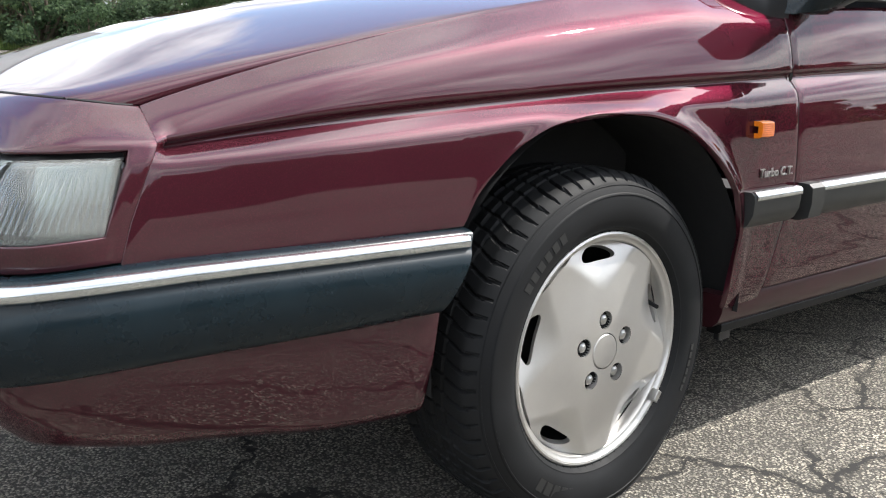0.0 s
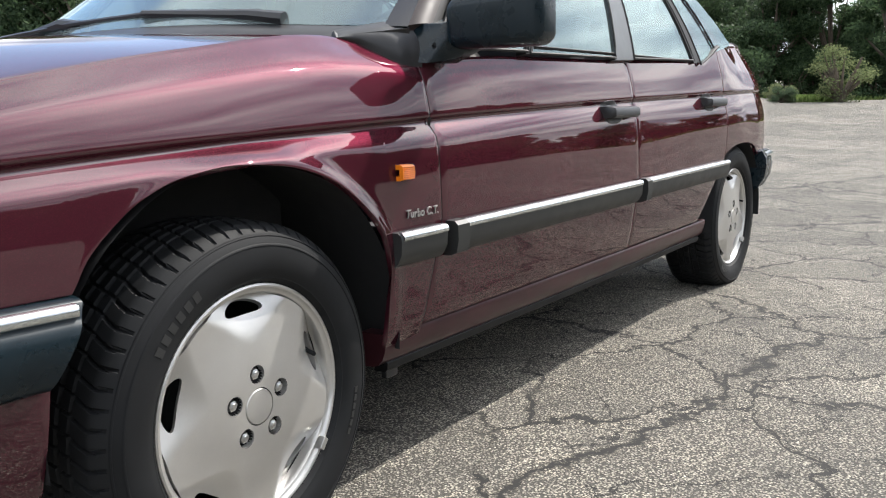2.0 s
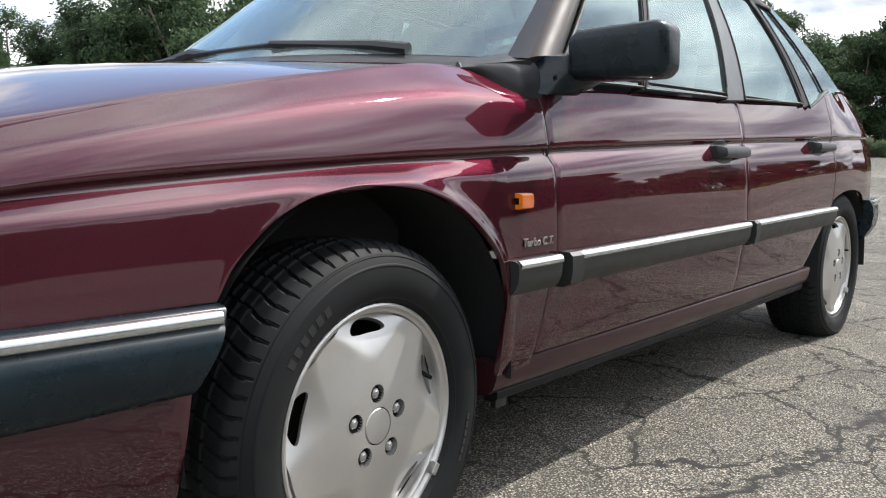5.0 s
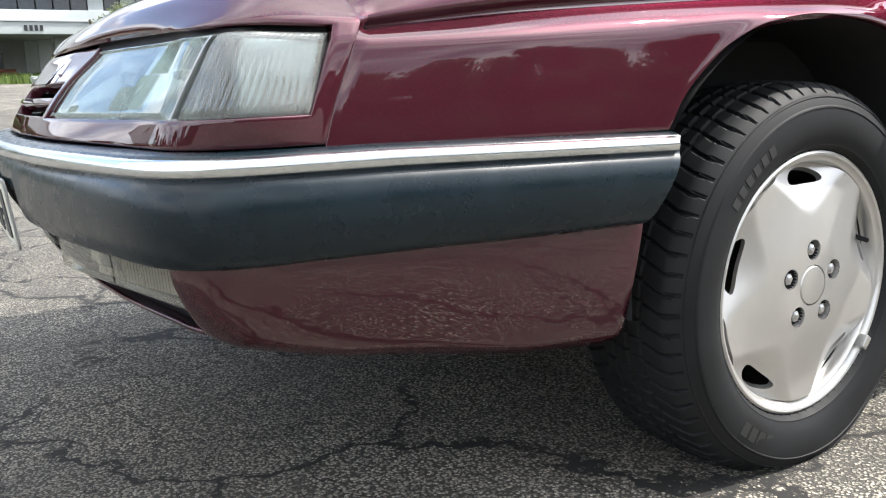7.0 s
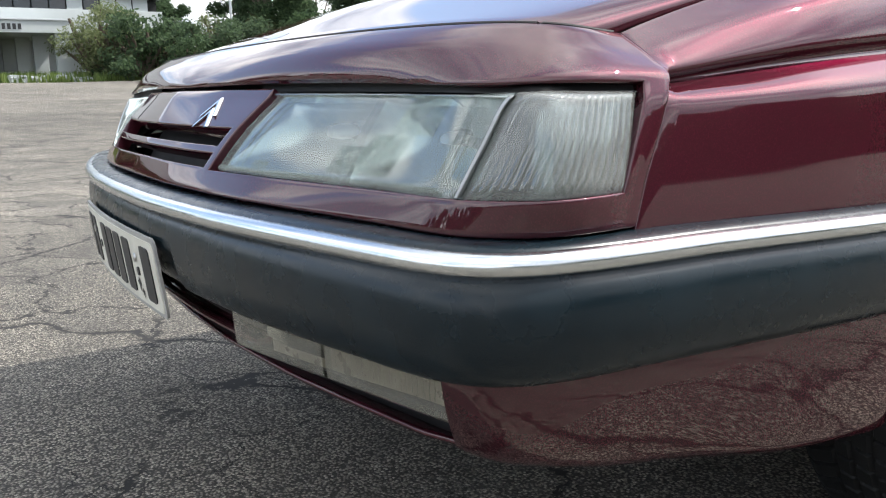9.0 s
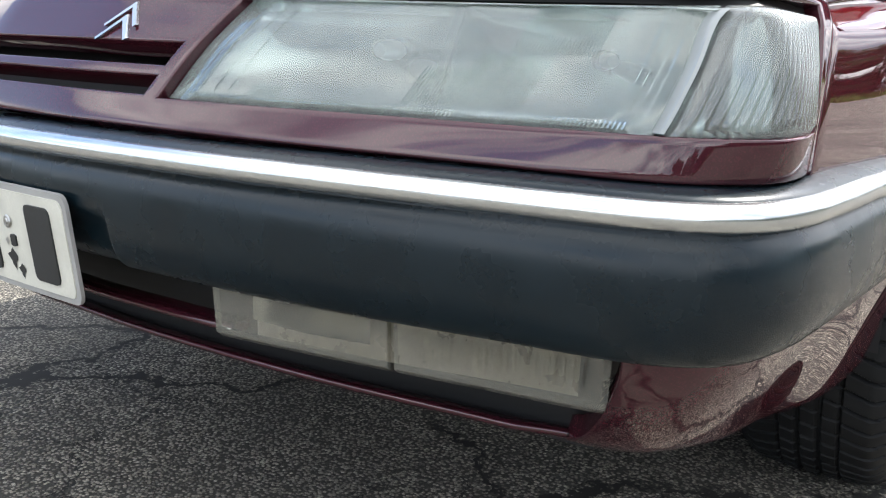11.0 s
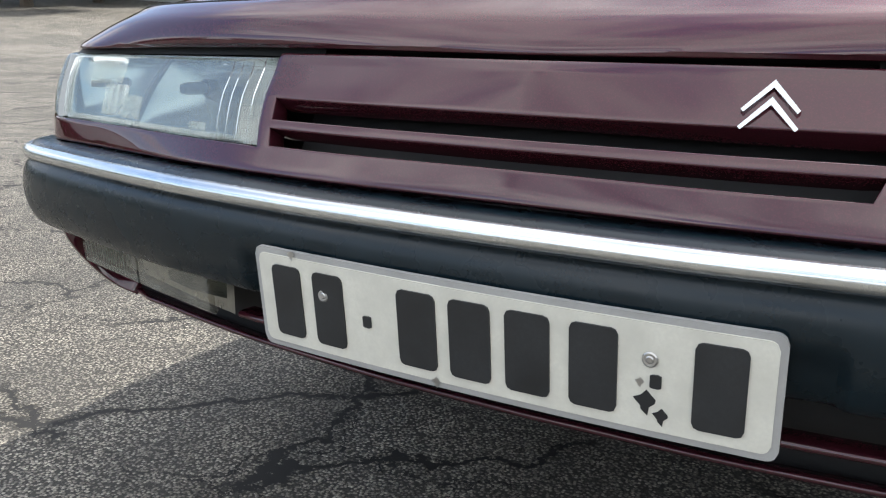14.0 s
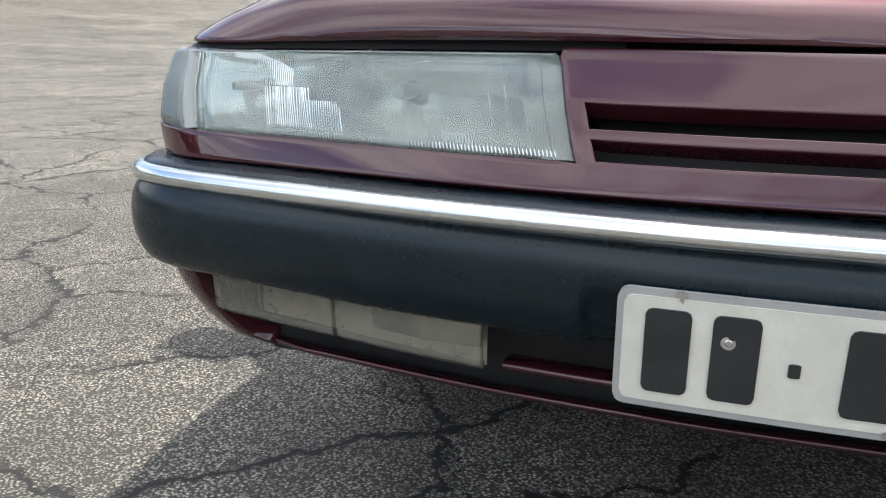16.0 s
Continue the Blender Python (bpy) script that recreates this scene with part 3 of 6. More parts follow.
def panel(us, lo, hi, side=1, depth=0.018, n_low=16, n_up=30, fold=7.6, warp=None, extra=None):
    """A sheet of bodywork between two heights, given as body lines, with its edges turned in."""
    cols = []
    for u in sorted(side * v for v in us):
        a, b = lo(abs(u)), hi(abs(u))
        mid = min(max(fold, a), b)
        ws = spread(a, mid, n_low)[:-1] + spread(mid, b, n_up)
        col = []
        for w in ws:
            p = body(u, w, extra(u, w) if extra else 0.0)
            if warp:
                p.x += warp(p.x, p.z)
            col.append(p)
        cols.append(col)
    bm = welded(*grid_mesh(cols), dist=2e-4)
    # the sheet faces away from the centre of the car
    return rim(bm, depth, .0010)


def smooth(t):
    t = min(max(t, 0.0), 1.0)
    return t * t * (3 - 2 * t)


car = thing("car", "maroon metallic five-door hatchback car with black bumpers, parked on cracked asphalt", "car")


def glide(points):
    xs, zs = [p[0] for p in points], [p[1] for p in points]
    return lambda x: float(pchip(xs, zs, [x])[0])


def seam_x(z):
    """The shut line between nose and wing leans forward towards the bumper."""
    return float(np.interp(z, [.562, .612, .675, .702, .745], [-.816, -.800, -.772, -.757, -.754]))


def x_of(u):
    return float(np.interp(abs(u), ARC, PTS[:, 0]))


ARCH = glide([(-0.325, .562), (-0.30, .602), (-0.259, .641), (-0.207, .677), (-0.132, .706), (-0.03, .719), (0.076, .711), (0.176, .684), (0.27, .626),
              (0.328, .560), (0.352, .500), (0.362, .450), (0.367, .31)])


def wing_top(u):
    """The wing's upper edge dips behind the bonnet, under the dark corner trim."""
    x = x_of(u)
    return 11.0 if x < .375 else w_at(u, float(pchip([.375, .41, .46, .50, .56], [.957, .947, .915, .895, .890], [x])[0]))


def front_wing(side):
    def low(u):
        x = x_of(u)
        return w_at(u, 0.562 if x < -0.325 else 0.31 if x > 0.367 else ARCH(x))

    xs = spread(-0.772, -0.326, 26) + [-.318, -.31, -.30, -.29, -.275] + spread(-.26, .29, 40) + spread(.294, .3655, 46) + [.3665, .367, .3675] + spread(.38, .5355, 17)

    def flare(u, w):
        x, z = x_of(u), level(u, w)[0]
        r = math.hypot(x - 0.02, z - 0.345)
        return 0.012 * math.exp(-((r - 0.372) / 0.022) ** 2) * smooth((z - .30) / .22)

    ends = [(z, body(at_x(-.772), w_at(at_x(-.772), z)).x) for z in spread(.56, .745, 20)]

    def slant(x, z):
        edge = float(np.interp(z, [e[0] for e in ends], [e[1] for e in ends]))
        front = (seam_x(z) + .0012 - edge) * min(max((-.56 - x) / (-.56 - edge), 0), 1)
        return front - 0.05 * min(max((.57 - z) / .24, 0), 1) * min(max((x - .38) / .15, 0), 1)

    wing = part("front_wing", panel([at_x(x) for x in xs], low, wing_top, side, depth=.010, n_low=18, n_up=34, warp=slant, extra=flare), PAINT, car)
    # side repeater
    u0, u1 = at_x(0.388), at_x(0.428)
    rep = [[place(side * u, o, z) for o, z in ((-.03, .658), (-.014, .659), (-.0085, .662), (-.007, .675), (-.0085, .688), (-.014, .691), (-.03, .692))] for u in spread(u0, u1, 5)]
    if side < 0:
        rep = rep[::-1]
    bm = to_bm(*grid_mesh(rep))
    rim(bm, 0.01)
    lamp = part("side_indicator", bm, AMBER, wing, "amber side indicator lamp")
    for k in range(7):
        z = .663 + k * .004
        part("lens_rib", tube([place(side * u0 + side * .003, -.007, z), place(side * u1 - side * .003, -.007, z)], 0.0009, 5), AMBER, lamp)
    return wing


wing_left = front_wing(1)
wing_right = front_wing(-1)


def belt_line(x):
    """Height of the waistline; it climbs round the rear quarter window."""
    return .949 + .004 * x + .070 * smooth((x - 2.36) / .25)


def doors(side):
    def slant(x, z):
        return -0.05 * min(max((.57 - z) / .24, 0), 1) * min(max((.80 - x) / .25, 0), 1)

    front = part("front_door", panel([at_x(x) for x in spread(.5405, 1.6295, 46)], lambda u: w_at(u, .338), lambda u: 11, side, warp=slant), PAINT, car)

    def rear_low(u):
        x = x_of(u)
        return w_at(u, .340 if x < 2.33 else .340 + (x - 2.33) / .25 * .245)

    rear = part("rear_door", panel([at_x(x) for x in spread(1.6345, 2.32, 28) + spread(2.33, 2.575, 30)], rear_low, lambda u: min(11.0, w_at(u, belt_line(x_of(u)))) if x_of(u) > 1.75 else 11.0, side), PAINT, car)
    rarch = glide([(2.580, .590), (2.63, .606), (2.72, .622), (2.85, .628), (2.98, .62), (3.07, .60), (3.13, .562)])
    quarter = part("rear_quarter_panel", panel([at_x(x) for x in spread(2.580, 3.13, 30) + spread(3.15, 3.4, 10)],
                                               lambda u: w_at(u, rarch(x_of(u)) if x_of(u) < 3.13 else .562), lambda u: 11, side), PAINT, car)
    # black strips set in the shut lines to draw their shade
    for x, zs, ob in ((.538, spread(.34, .885, 24), front), (1.632, spread(.345, .94, 24), front), (2.5775, spread(.60, 1.01, 20), rear)):
        cols = [[body(side * at_x(x + dx), w_at(at_x(x + dx), z), -.0010) + Vector((slant(x, z) if x < 1 else 0, 0, 0)) for z in zs] for dx in (-.0045, .0045)]
        part("shut_line_shade", grid_mesh(cols if side > 0 else cols[::-1]), SEAL_AND_SHADE, ob)
    sill_side = [(-.12, .258), (-.092, .259), (-.076, .264), (-.064, .276), (-.056, .296), (-.052, .318), (-.051, .328), (-.054, .3325), (-.062, .334), (-.12, .334)]
    sill = part("sill", sweep(side * at_x(.372), side * at_x(2.44), 60, sill_side), SILL_PAINT, car, "dust-dulled maroon sill", sharp=60)
    foot = [(-.11, .240), (-.082, .241), (-.0745, .247), (-.0725, .262), (-.078, .268), (-.11, .268)]
    part("sill_edge", sweep(side * at_x(.40), side * at_x(2.43), 40, foot), SEAL_AND_SHADE, sill, "black rubber edge under the sill")
    for door, x0, x1, zb in ((front, 1.385, 1.588, .766), (rear, 2.295, 2.508, .791)):
        u0, u1 = at_x(x0), at_x(x1)
        ends = lambda u: 1 - min(1.0, min(abs(u) - u0, u1 - abs(u)) / .012)
        pull = sweep(side * u0, side * u1, 41, [(-.03, -.001), (-.012, -.003), (.000, -.001), (.006, .006), (.006, .020), (.002, .028), (-.008, .032), (-.03, .031)], lambda u: zb, tuck=lambda u: .016 * ends(u) ** 2)
        h = part("door_handle", pull, TRIM, door, "black flap door handle")
        # a dark patch lying on the door stands in for the shaded recess
        um = u0 + .070
        cup = []
        for i in range(25):
            a = 2 * math.pi * i / 24
            ring = []
            for r, o in ((1.0, -.001), (.95, .0012), (.86, .0016), (.6, .0012), (0.0, .0010)):
                u = um + .066 * r * math.copysign(abs(math.cos(a)) ** .7, math.cos(a))
                z = zb + .015 + .036 * r * math.copysign(abs(math.sin(a)) ** .7, math.sin(a))
                ring.append(body(side * u, w_at(u, z), o))
            cup.append(ring)
        part("handle_recess_shade", welded(*grid_mesh(cup)), TRIM, h)
    return front, rear, quarter


door_fl, door_rl, quarter_l = doors(1)
doors(-1)


# side mouldings: black rubber with a bright strip along the top
def moulding(side, x0, x1, parent, bright0, bright1, cap=False):
    def top(u):
        return .5575 + (x_of(u) - .35) * .006

    rub = [(-.03, -.002), (-.004, -.002), (.004, -.008), (.006, -.020), (.004, -.046), (-.006, -.066), (-.016, -.074), (-.03, -.074)]
    m = part("side_moulding", sweep(side * at_x(x0), side * at_x(x1), max(4, int((x1 - x0) * 30)), rub, top), MOULD, parent, "black rubber side moulding")
    strip = [(-.004, .0), (.004, -.0015), (.009, -.006), (.011, -.011), (.010, -.016), (.005, -.0195), (-.004, -.020)]
    part("bright_strip", sweep(side * at_x(bright0), side * at_x(bright1), max(4, int((x1 - x0) * 30)), strip, top), CHROME, m, "bright metal strip", sharp=85)
    if cap:
        block = [(-.03, .001), (.004, .000), (.013, -.008), (.014, -.040), (.008, -.070), (-.012, -.078), (-.03, -.078)]
        part("end_cap", sweep(side * at_x(x0 - .002), side * at_x(bright0), 6, block, top), MOULD, m)


for side, wing, fd, rd in ((1, wing_left, door_fl, door_rl), (-1, wing_right, None, None)):
    moulding(side, .362, .522, wing, .366, .520)
    moulding(side, .553, 1.612, fd or car, .598, 1.608, True)
    moulding(side, 1.640, 2.56, rd or car, 1.675, 2.555, True)


# wording on the wing
def wording(text, size, pose_m, parent, label):
    curve = bpy.data.curves.new("wording", "FONT")
    curve.body, curve.size, curve.extrude, curve.bevel_depth, curve.shear = text, size, 0.0012, 0.0003, 0.15
    ob = new("wording", curve)
    mesh = bpy.data.meshes.new_from_object(ob.evaluated_get(bpy.context.evaluated_depsgraph_get()))
    bpy.data.objects.remove(ob)
    mesh.materials.clear()
    mesh.materials.append(STEEL)
    badge = new("badge", mesh)
    badge.parent, badge.matrix_basis = parent, pose_m
    badge["label"] = label


wording("Turbo C.T.", 0.0245, Matrix.Translation(body(at_x(.407), w_at(at_x(.407), .58), .0025)) @ pose(0, 0, 0, 90, 0, -1.3), wing_left, "small bright lettering badge")


# front panel with the grille slots and the openings for the headlights
LAMP_IN, LAMP_OUT = at_d(0.318), at_x(-0.822)
SEAM = at_x(-0.778)


def front_panel():
    g = at_d(0.302)
    us = spread(-SEAM, -LAMP_OUT, 5) + spread(-LAMP_OUT, -LAMP_IN, 34)[1:] + spread(-LAMP_IN, -g, 4)[1:] + spread(-g, g, 37)[1:] + spread(g, LAMP_IN, 4)[1:] + spread(LAMP_IN, LAMP_OUT, 34)[1:] + spread(LAMP_OUT, SEAM, 5)[1:]
    ws = [4.3, 4.42, 4.55, 4.7, 4.9, 5.0, 5.05, 5.25, 5.50, 5.63, 5.88, 6.14, 6.2, 6.5, 6.85, 6.93, 7.0, 7.25, 7.5, 8.4, 8.6, 9.0, 9.25, 9.5, 9.75, 10, 10.25, 10.5, 10.75, 11]

    def shift(u, w):
        k = abs(u)
        lean = min(max((w - 5) / 2, 0), 1)
        inner = max(0, 1 - abs(k - LAMP_IN) / .16) if abs(k - LAMP_IN) > .04 else 1.0
        outer = max(0, 1 - (LAMP_OUT - k) / .10) if k < LAMP_OUT else max(0, 1 - (k - LAMP_OUT) / (SEAM - LAMP_OUT))
        return (0.040 * inner * lean + 0.018 * outer * lean) * (1 if u >= 0 else -1) if w < 8.5 else (0.040 * inner + 0.018 * outer) * max(0, (9.5 - w)) * (1 if u >= 0 else -1)

    cols = [[body(u + shift(u, w), w) for w in ws] for u in us]
    for j in range(len(ws)):
        tips = [seam_x(cols[k][j].z) - .0012 - cols[k][j].x for k in (0, -1)]
        for u, col in zip(us, cols):
            near = min(max((abs(u) - LAMP_OUT + .03) / (SEAM - LAMP_OUT + .03), 0), 1)
            col[j].x += tips[0 if u < 0 else 1] * near

    def keep(i, j):
        u, w = (us[i] + us[i + 1]) / 2, (ws[j] + ws[j + 1]) / 2
        if LAMP_IN < abs(u) < LAMP_OUT:
            return not 5.0 < w < 8.5
        if abs(u) < LAMP_IN and 7.5 < w < 8.5:
            return False
        if abs(u) < g and (5.05 < w < 5.50 or 5.63 < w < 6.14):
            return False
        return True

    bm = clean(to_bm(*grid_mesh(cols, keep)))
    return part("front_panel", rim(bm, 0.022, .0022), PAINT, car)


nose = front_panel()
# a black sheet stands for the shade in the gap between the lamps and the panel over them
for side in (1, -1):
    cols = [[body(side * u, w, -.012) for w in (7.3, 7.8, 8.3, 8.5, 8.8)] for u in spread(LAMP_IN - .02, LAMP_OUT + .015, 40)]
    part("lamp_gap_shade", grid_mesh(cols if side > 0 else cols[::-1]), SEAL_AND_SHADE, nose, "black sheet for the shaded gap over the headlight")


# the emblem: two plain bright chevrons
def chevron(dz):
    u0 = at_d(0.218)
    thick, half, drop = .0062, .0240, .0235
    pts = [(-half, -drop), (0, 0), (half, -drop), (half * .90, -drop - .0022), (0, -thick), (-half * .90, -drop - .0022)]
    top, low = [], []
    for a, b in pts:
        w = w_at(u0 + a, .688 + dz + b)
        low.append(body(u0 + a, w, 0.0))
        top.append(body(u0 + a, w, 0.004))
    verts = low + top
    n = len(pts)
    faces = [(n, n + 1, n + 4, n + 5), (n + 1, n + 2, n + 3, n + 4)] + [(k, (k + 1) % n, n + (k + 1) % n, n + k) for k in range(n)]
    bm = to_bm(verts, faces)
    bmesh.ops.recalc_face_normals(bm, faces=list(bm.faces))
    return bm


part("emblem", chevron(0.0), CHROME, nose, "bright double chevron emblem")
part("emblem", chevron(-0.0135), CHROME, nose, "bright double chevron emblem")


def bonnet():
    nq, npp = 34, 81
    xs = spread(-.748, .37, nq)
    rows = []
    for k, x in enumerate(xs):
        q = k / (nq - 1)
        e = body(at_x(x), 11, -0.004)
        d = MID - e.y
        xc = (-.905) * (1 - q) + .24 * q
        crown = .027 + .022 * math.sin(math.pi * min(q * 1.1, 1)) - .006 * q
        rows.append((e, d, xc, crown))
    u_end = at_x(-.765)
    grid = []
    arc = spread(0, u_end, 300)
    wide = np.maximum.accumulate([MID - body(u, 11, -0.011).y for u in arc])
    for i in range(npp):
        p = math.sin(math.pi / 2 * (-1 + 2 * i / (npp - 1)))
        col = []
        f = body(math.copysign(float(np.interp(abs(p) * wide[-1], wide, arc)), p), 11, -0.011)
        for k, (e, d, xc, crown) in enumerate(rows):
            q = k / (nq - 1)
            a = abs(p)
            v = Vector((e.x + (xc - e.x) * (1 - a ** 2.4), MID - d * p, e.z + crown * (1 - a ** 2)))
            if k == 0:
                base = v.copy()
            v += (f - base) * (1 - q) ** 4
            col.append(v)
        grid.append(col)
    bm = to_bm(*grid_mesh(grid))
    bmesh.ops.recalc_face_normals(bm, faces=list(bm.faces))
    if sum(f.normal.z for f in bm.faces) < 0:
        bmesh.ops.reverse_faces(bm, faces=list(bm.faces))
    return part("bonnet", rim(bm, 0.02, .0018), PAINT, car)


hood = bonnet()
# a dark bar along the shut line draws the shade of its gap
edge = [body(u, 11, -.005) + Vector((0, 0, .0005)) for u in spread(-HEADER_END, HEADER_END, 181)]
part("bonnet_gap_shade", tube(edge, .0024, 6), DARK, hood, "black line for the shaded gap along the bonnet's edge")


# bumper: a black moulded shell with a bright strip let into its upper edge
def bumper():
    end = at_x(-.322)
    lift = lambda u: -.008 * min(max((x_of(u) + .75) / .43, 0), 1)
    prof = [(-.06, .567), (-.022, .567), (-.010, .565), (-.004, .561), (-.005, .541), (-.003, .538), (.0005, .534), (.0035, .528), (.006, .519), (.0072, .509), (.0076, .498), (.0068, .485), (.004, .470), (-.001, .456), (-.007, .4465), (-.013, .4415), (-.022, .4385), (-.06, .4385)]
    us = sorted(spread(-end, end, 181) + [s * v for s in (-1, 1) for v in spread(.282, .312, 9)])
    k = len(prof)
    verts = []
    for u in us:
        tail = min(max((x_of(u) + .42) / .10, 0), 1)
        for o, z in prof:
            full = smooth((abs(u) - .35) / .4)
            low = min(max((.50 - z) / .07, 0), 1) * .006 * smooth((abs(u) - .45) / .3) * (1 - smooth((x_of(u) + .85) / .4))
            inset = .011 * (1 - smooth((abs(u) - .290) / .014)) * smooth((z - .43) / .004) * smooth((.495 - z) / .012)
            p = place(u, o - inset + (.009 * full - .004) * (1 if z < .545 and o > -.05 else 0), z + lift(u) * smooth((z - .47) / .06) + low)
            p.x += -.060 * tail * min(max((.552 - z) / .116, 0), 1)
            verts.append(p)
    n = len(us)
    faces = [(i * k + j, (i + 1) * k + j, (i + 1) * k + (j + 1) % k, i * k + (j + 1) % k) for i in range(n - 1) for j in range(k)]
    faces += [tuple(range(k)), tuple(reversed(range((n - 1) * k, n * k)))]
    bm = to_bm(verts, faces)
    bmesh.ops.recalc_face_normals(bm, faces=list(bm.faces))
    b = part("front_bumper", bm, RUBBER, car, "matt black plastic front bumper", sharp=50)
    strip = [(-.008, .562), (.000, .5615), (.006, .558), (.0085, .551), (.006, .544), (.000, .5405), (-.008, .540)]
    part("bright_strip", sweep(-end + .012, end - .012, 181, strip, lift), CHROME, b, "bright metal strip let into the bumper", sharp=85)
    return b


front_bumper = bumper()


# the painted apron under the bumper with its lip
def apron():
    top, foot, back = at_d(.784), at_d(.758), at_x(-.369)
    for side in (1, -1):
        cols = []
        for f in spread(0, 1, 60):
            col = []
            for g in spread(0, 1, 26):
                u = (foot + (top - foot) * smooth(g * 1.15)) * (1 - f) + back * f
                x = x_of(u)
                w = w_at(u, .449) * g ** .8
                p = body(side * u, w)
                p.x -= .024 * smooth((x + .46) / .08) * (1 - g)
                col.append(p)
            cols.append(col)
        if side < 0:
            cols = cols[::-1]
        part("apron_side", rim(welded(*grid_mesh(cols), dist=1e-5), .02, .002), PAINT, car)
    d = at_d(.768)
    lip = [(-.18, .306), (-.14, .316), (-.112, .328), (-.104, .3325), (-.1025, .336), (-.104, .3385), (-.110, .3395), (-.14, .328), (-.18, .319)]
    part("apron_lip", sweep(-d, d, 101, lip, tuck=lambda u: .014 * smooth((abs(u) - d + .10) / .10)), PAINT, car, "maroon lip under the air intake", sharp=70)
    slat = [(-.086, .378), (-.067, .379), (-.064, .3815), (-.064, .385), (-.068, .388), (-.09, .388), (-.09, .380)]
    part("apron_slat", sweep(-at_d(.390), at_d(.390), 41, slat), PAINT, car, "maroon slat across the air intake", sharp=70)
    # near-black sheet stands in for the shade inside the intake
    part("intake_shade_backing", sweep(-at_d(.80), at_d(.80), 81, [(-.16, .318), (-.14, .318), (-.13, .345), (-.13, .46), (-.16, .46)]), DARK, car)


apron()


def fog_lamps(side):
    lamp = new("fog_lamp")
    lamp.parent = car
    lamp["label"] = "clouded clear front fog lamp"

    def lens(d0, d1, name, mat, flute):
        u0, u1 = at_d(d0), at_d(d1)
        cols = []
        for u in spread(u0, u1, 97):
            f = (u - at_d(0.395)) / (at_d(0.728) - at_d(0.395))
            zt, h, o = .446, .059 + .004 * f, -.028 - .022 * f
            col = [place(side * u, o - .006, zt), place(side * u, o - .001, zt - .003)]
            g = (u - u0) / (u1 - u0)
            rib = .0016 * math.sin(2 * math.pi * 22 * g) * flute * smooth((g - .06) / .04) * smooth((.94 - g) / .04)
            col += [place(side * u, o - .004 * t + (rib if .15 < t < .85 else 0), zt - .004 - (h - .010) * t) for t in spread(.1, 1.0, 8)]
            col.append(place(side * u, o - .012, zt - h))
            cols.append(col[::-1])
        if side < 0:
            cols = cols[::-1]
        bm = to_bm(*grid_mesh(cols))
        return part(name, rim(bm, .008), mat, lamp)

    lens(.402, .577, "driving_lens", LENS_FOG, 0.0)
    lens(.583, .781, "fog_lens", LENS_FOG, 1.0)
    shell = [[place(side * u, -.075 - .03 * (u - at_d(0.39)) / .35, z) for z in (.376, .40, .45)] for u in spread(at_d(0.412), at_d(0.765), 9)]
    if side < 0:
        shell = shell[::-1]
    part("lamp_bowl", grid_mesh(shell), FOG_BOWL, lamp)
    inset = [[place(side * u, -.062 - .006 * abs(k - 4) / 4, z) for z in (.398, .404, .434, .440)] for k, u in enumerate(spread(at_d(0.415), at_d(0.545), 9))]
    part("inner_reflector", grid_mesh(inset if side > 0 else inset[::-1]), MIRROR_METAL, lamp)


fog_lamps(1)
fog_lamps(-1)


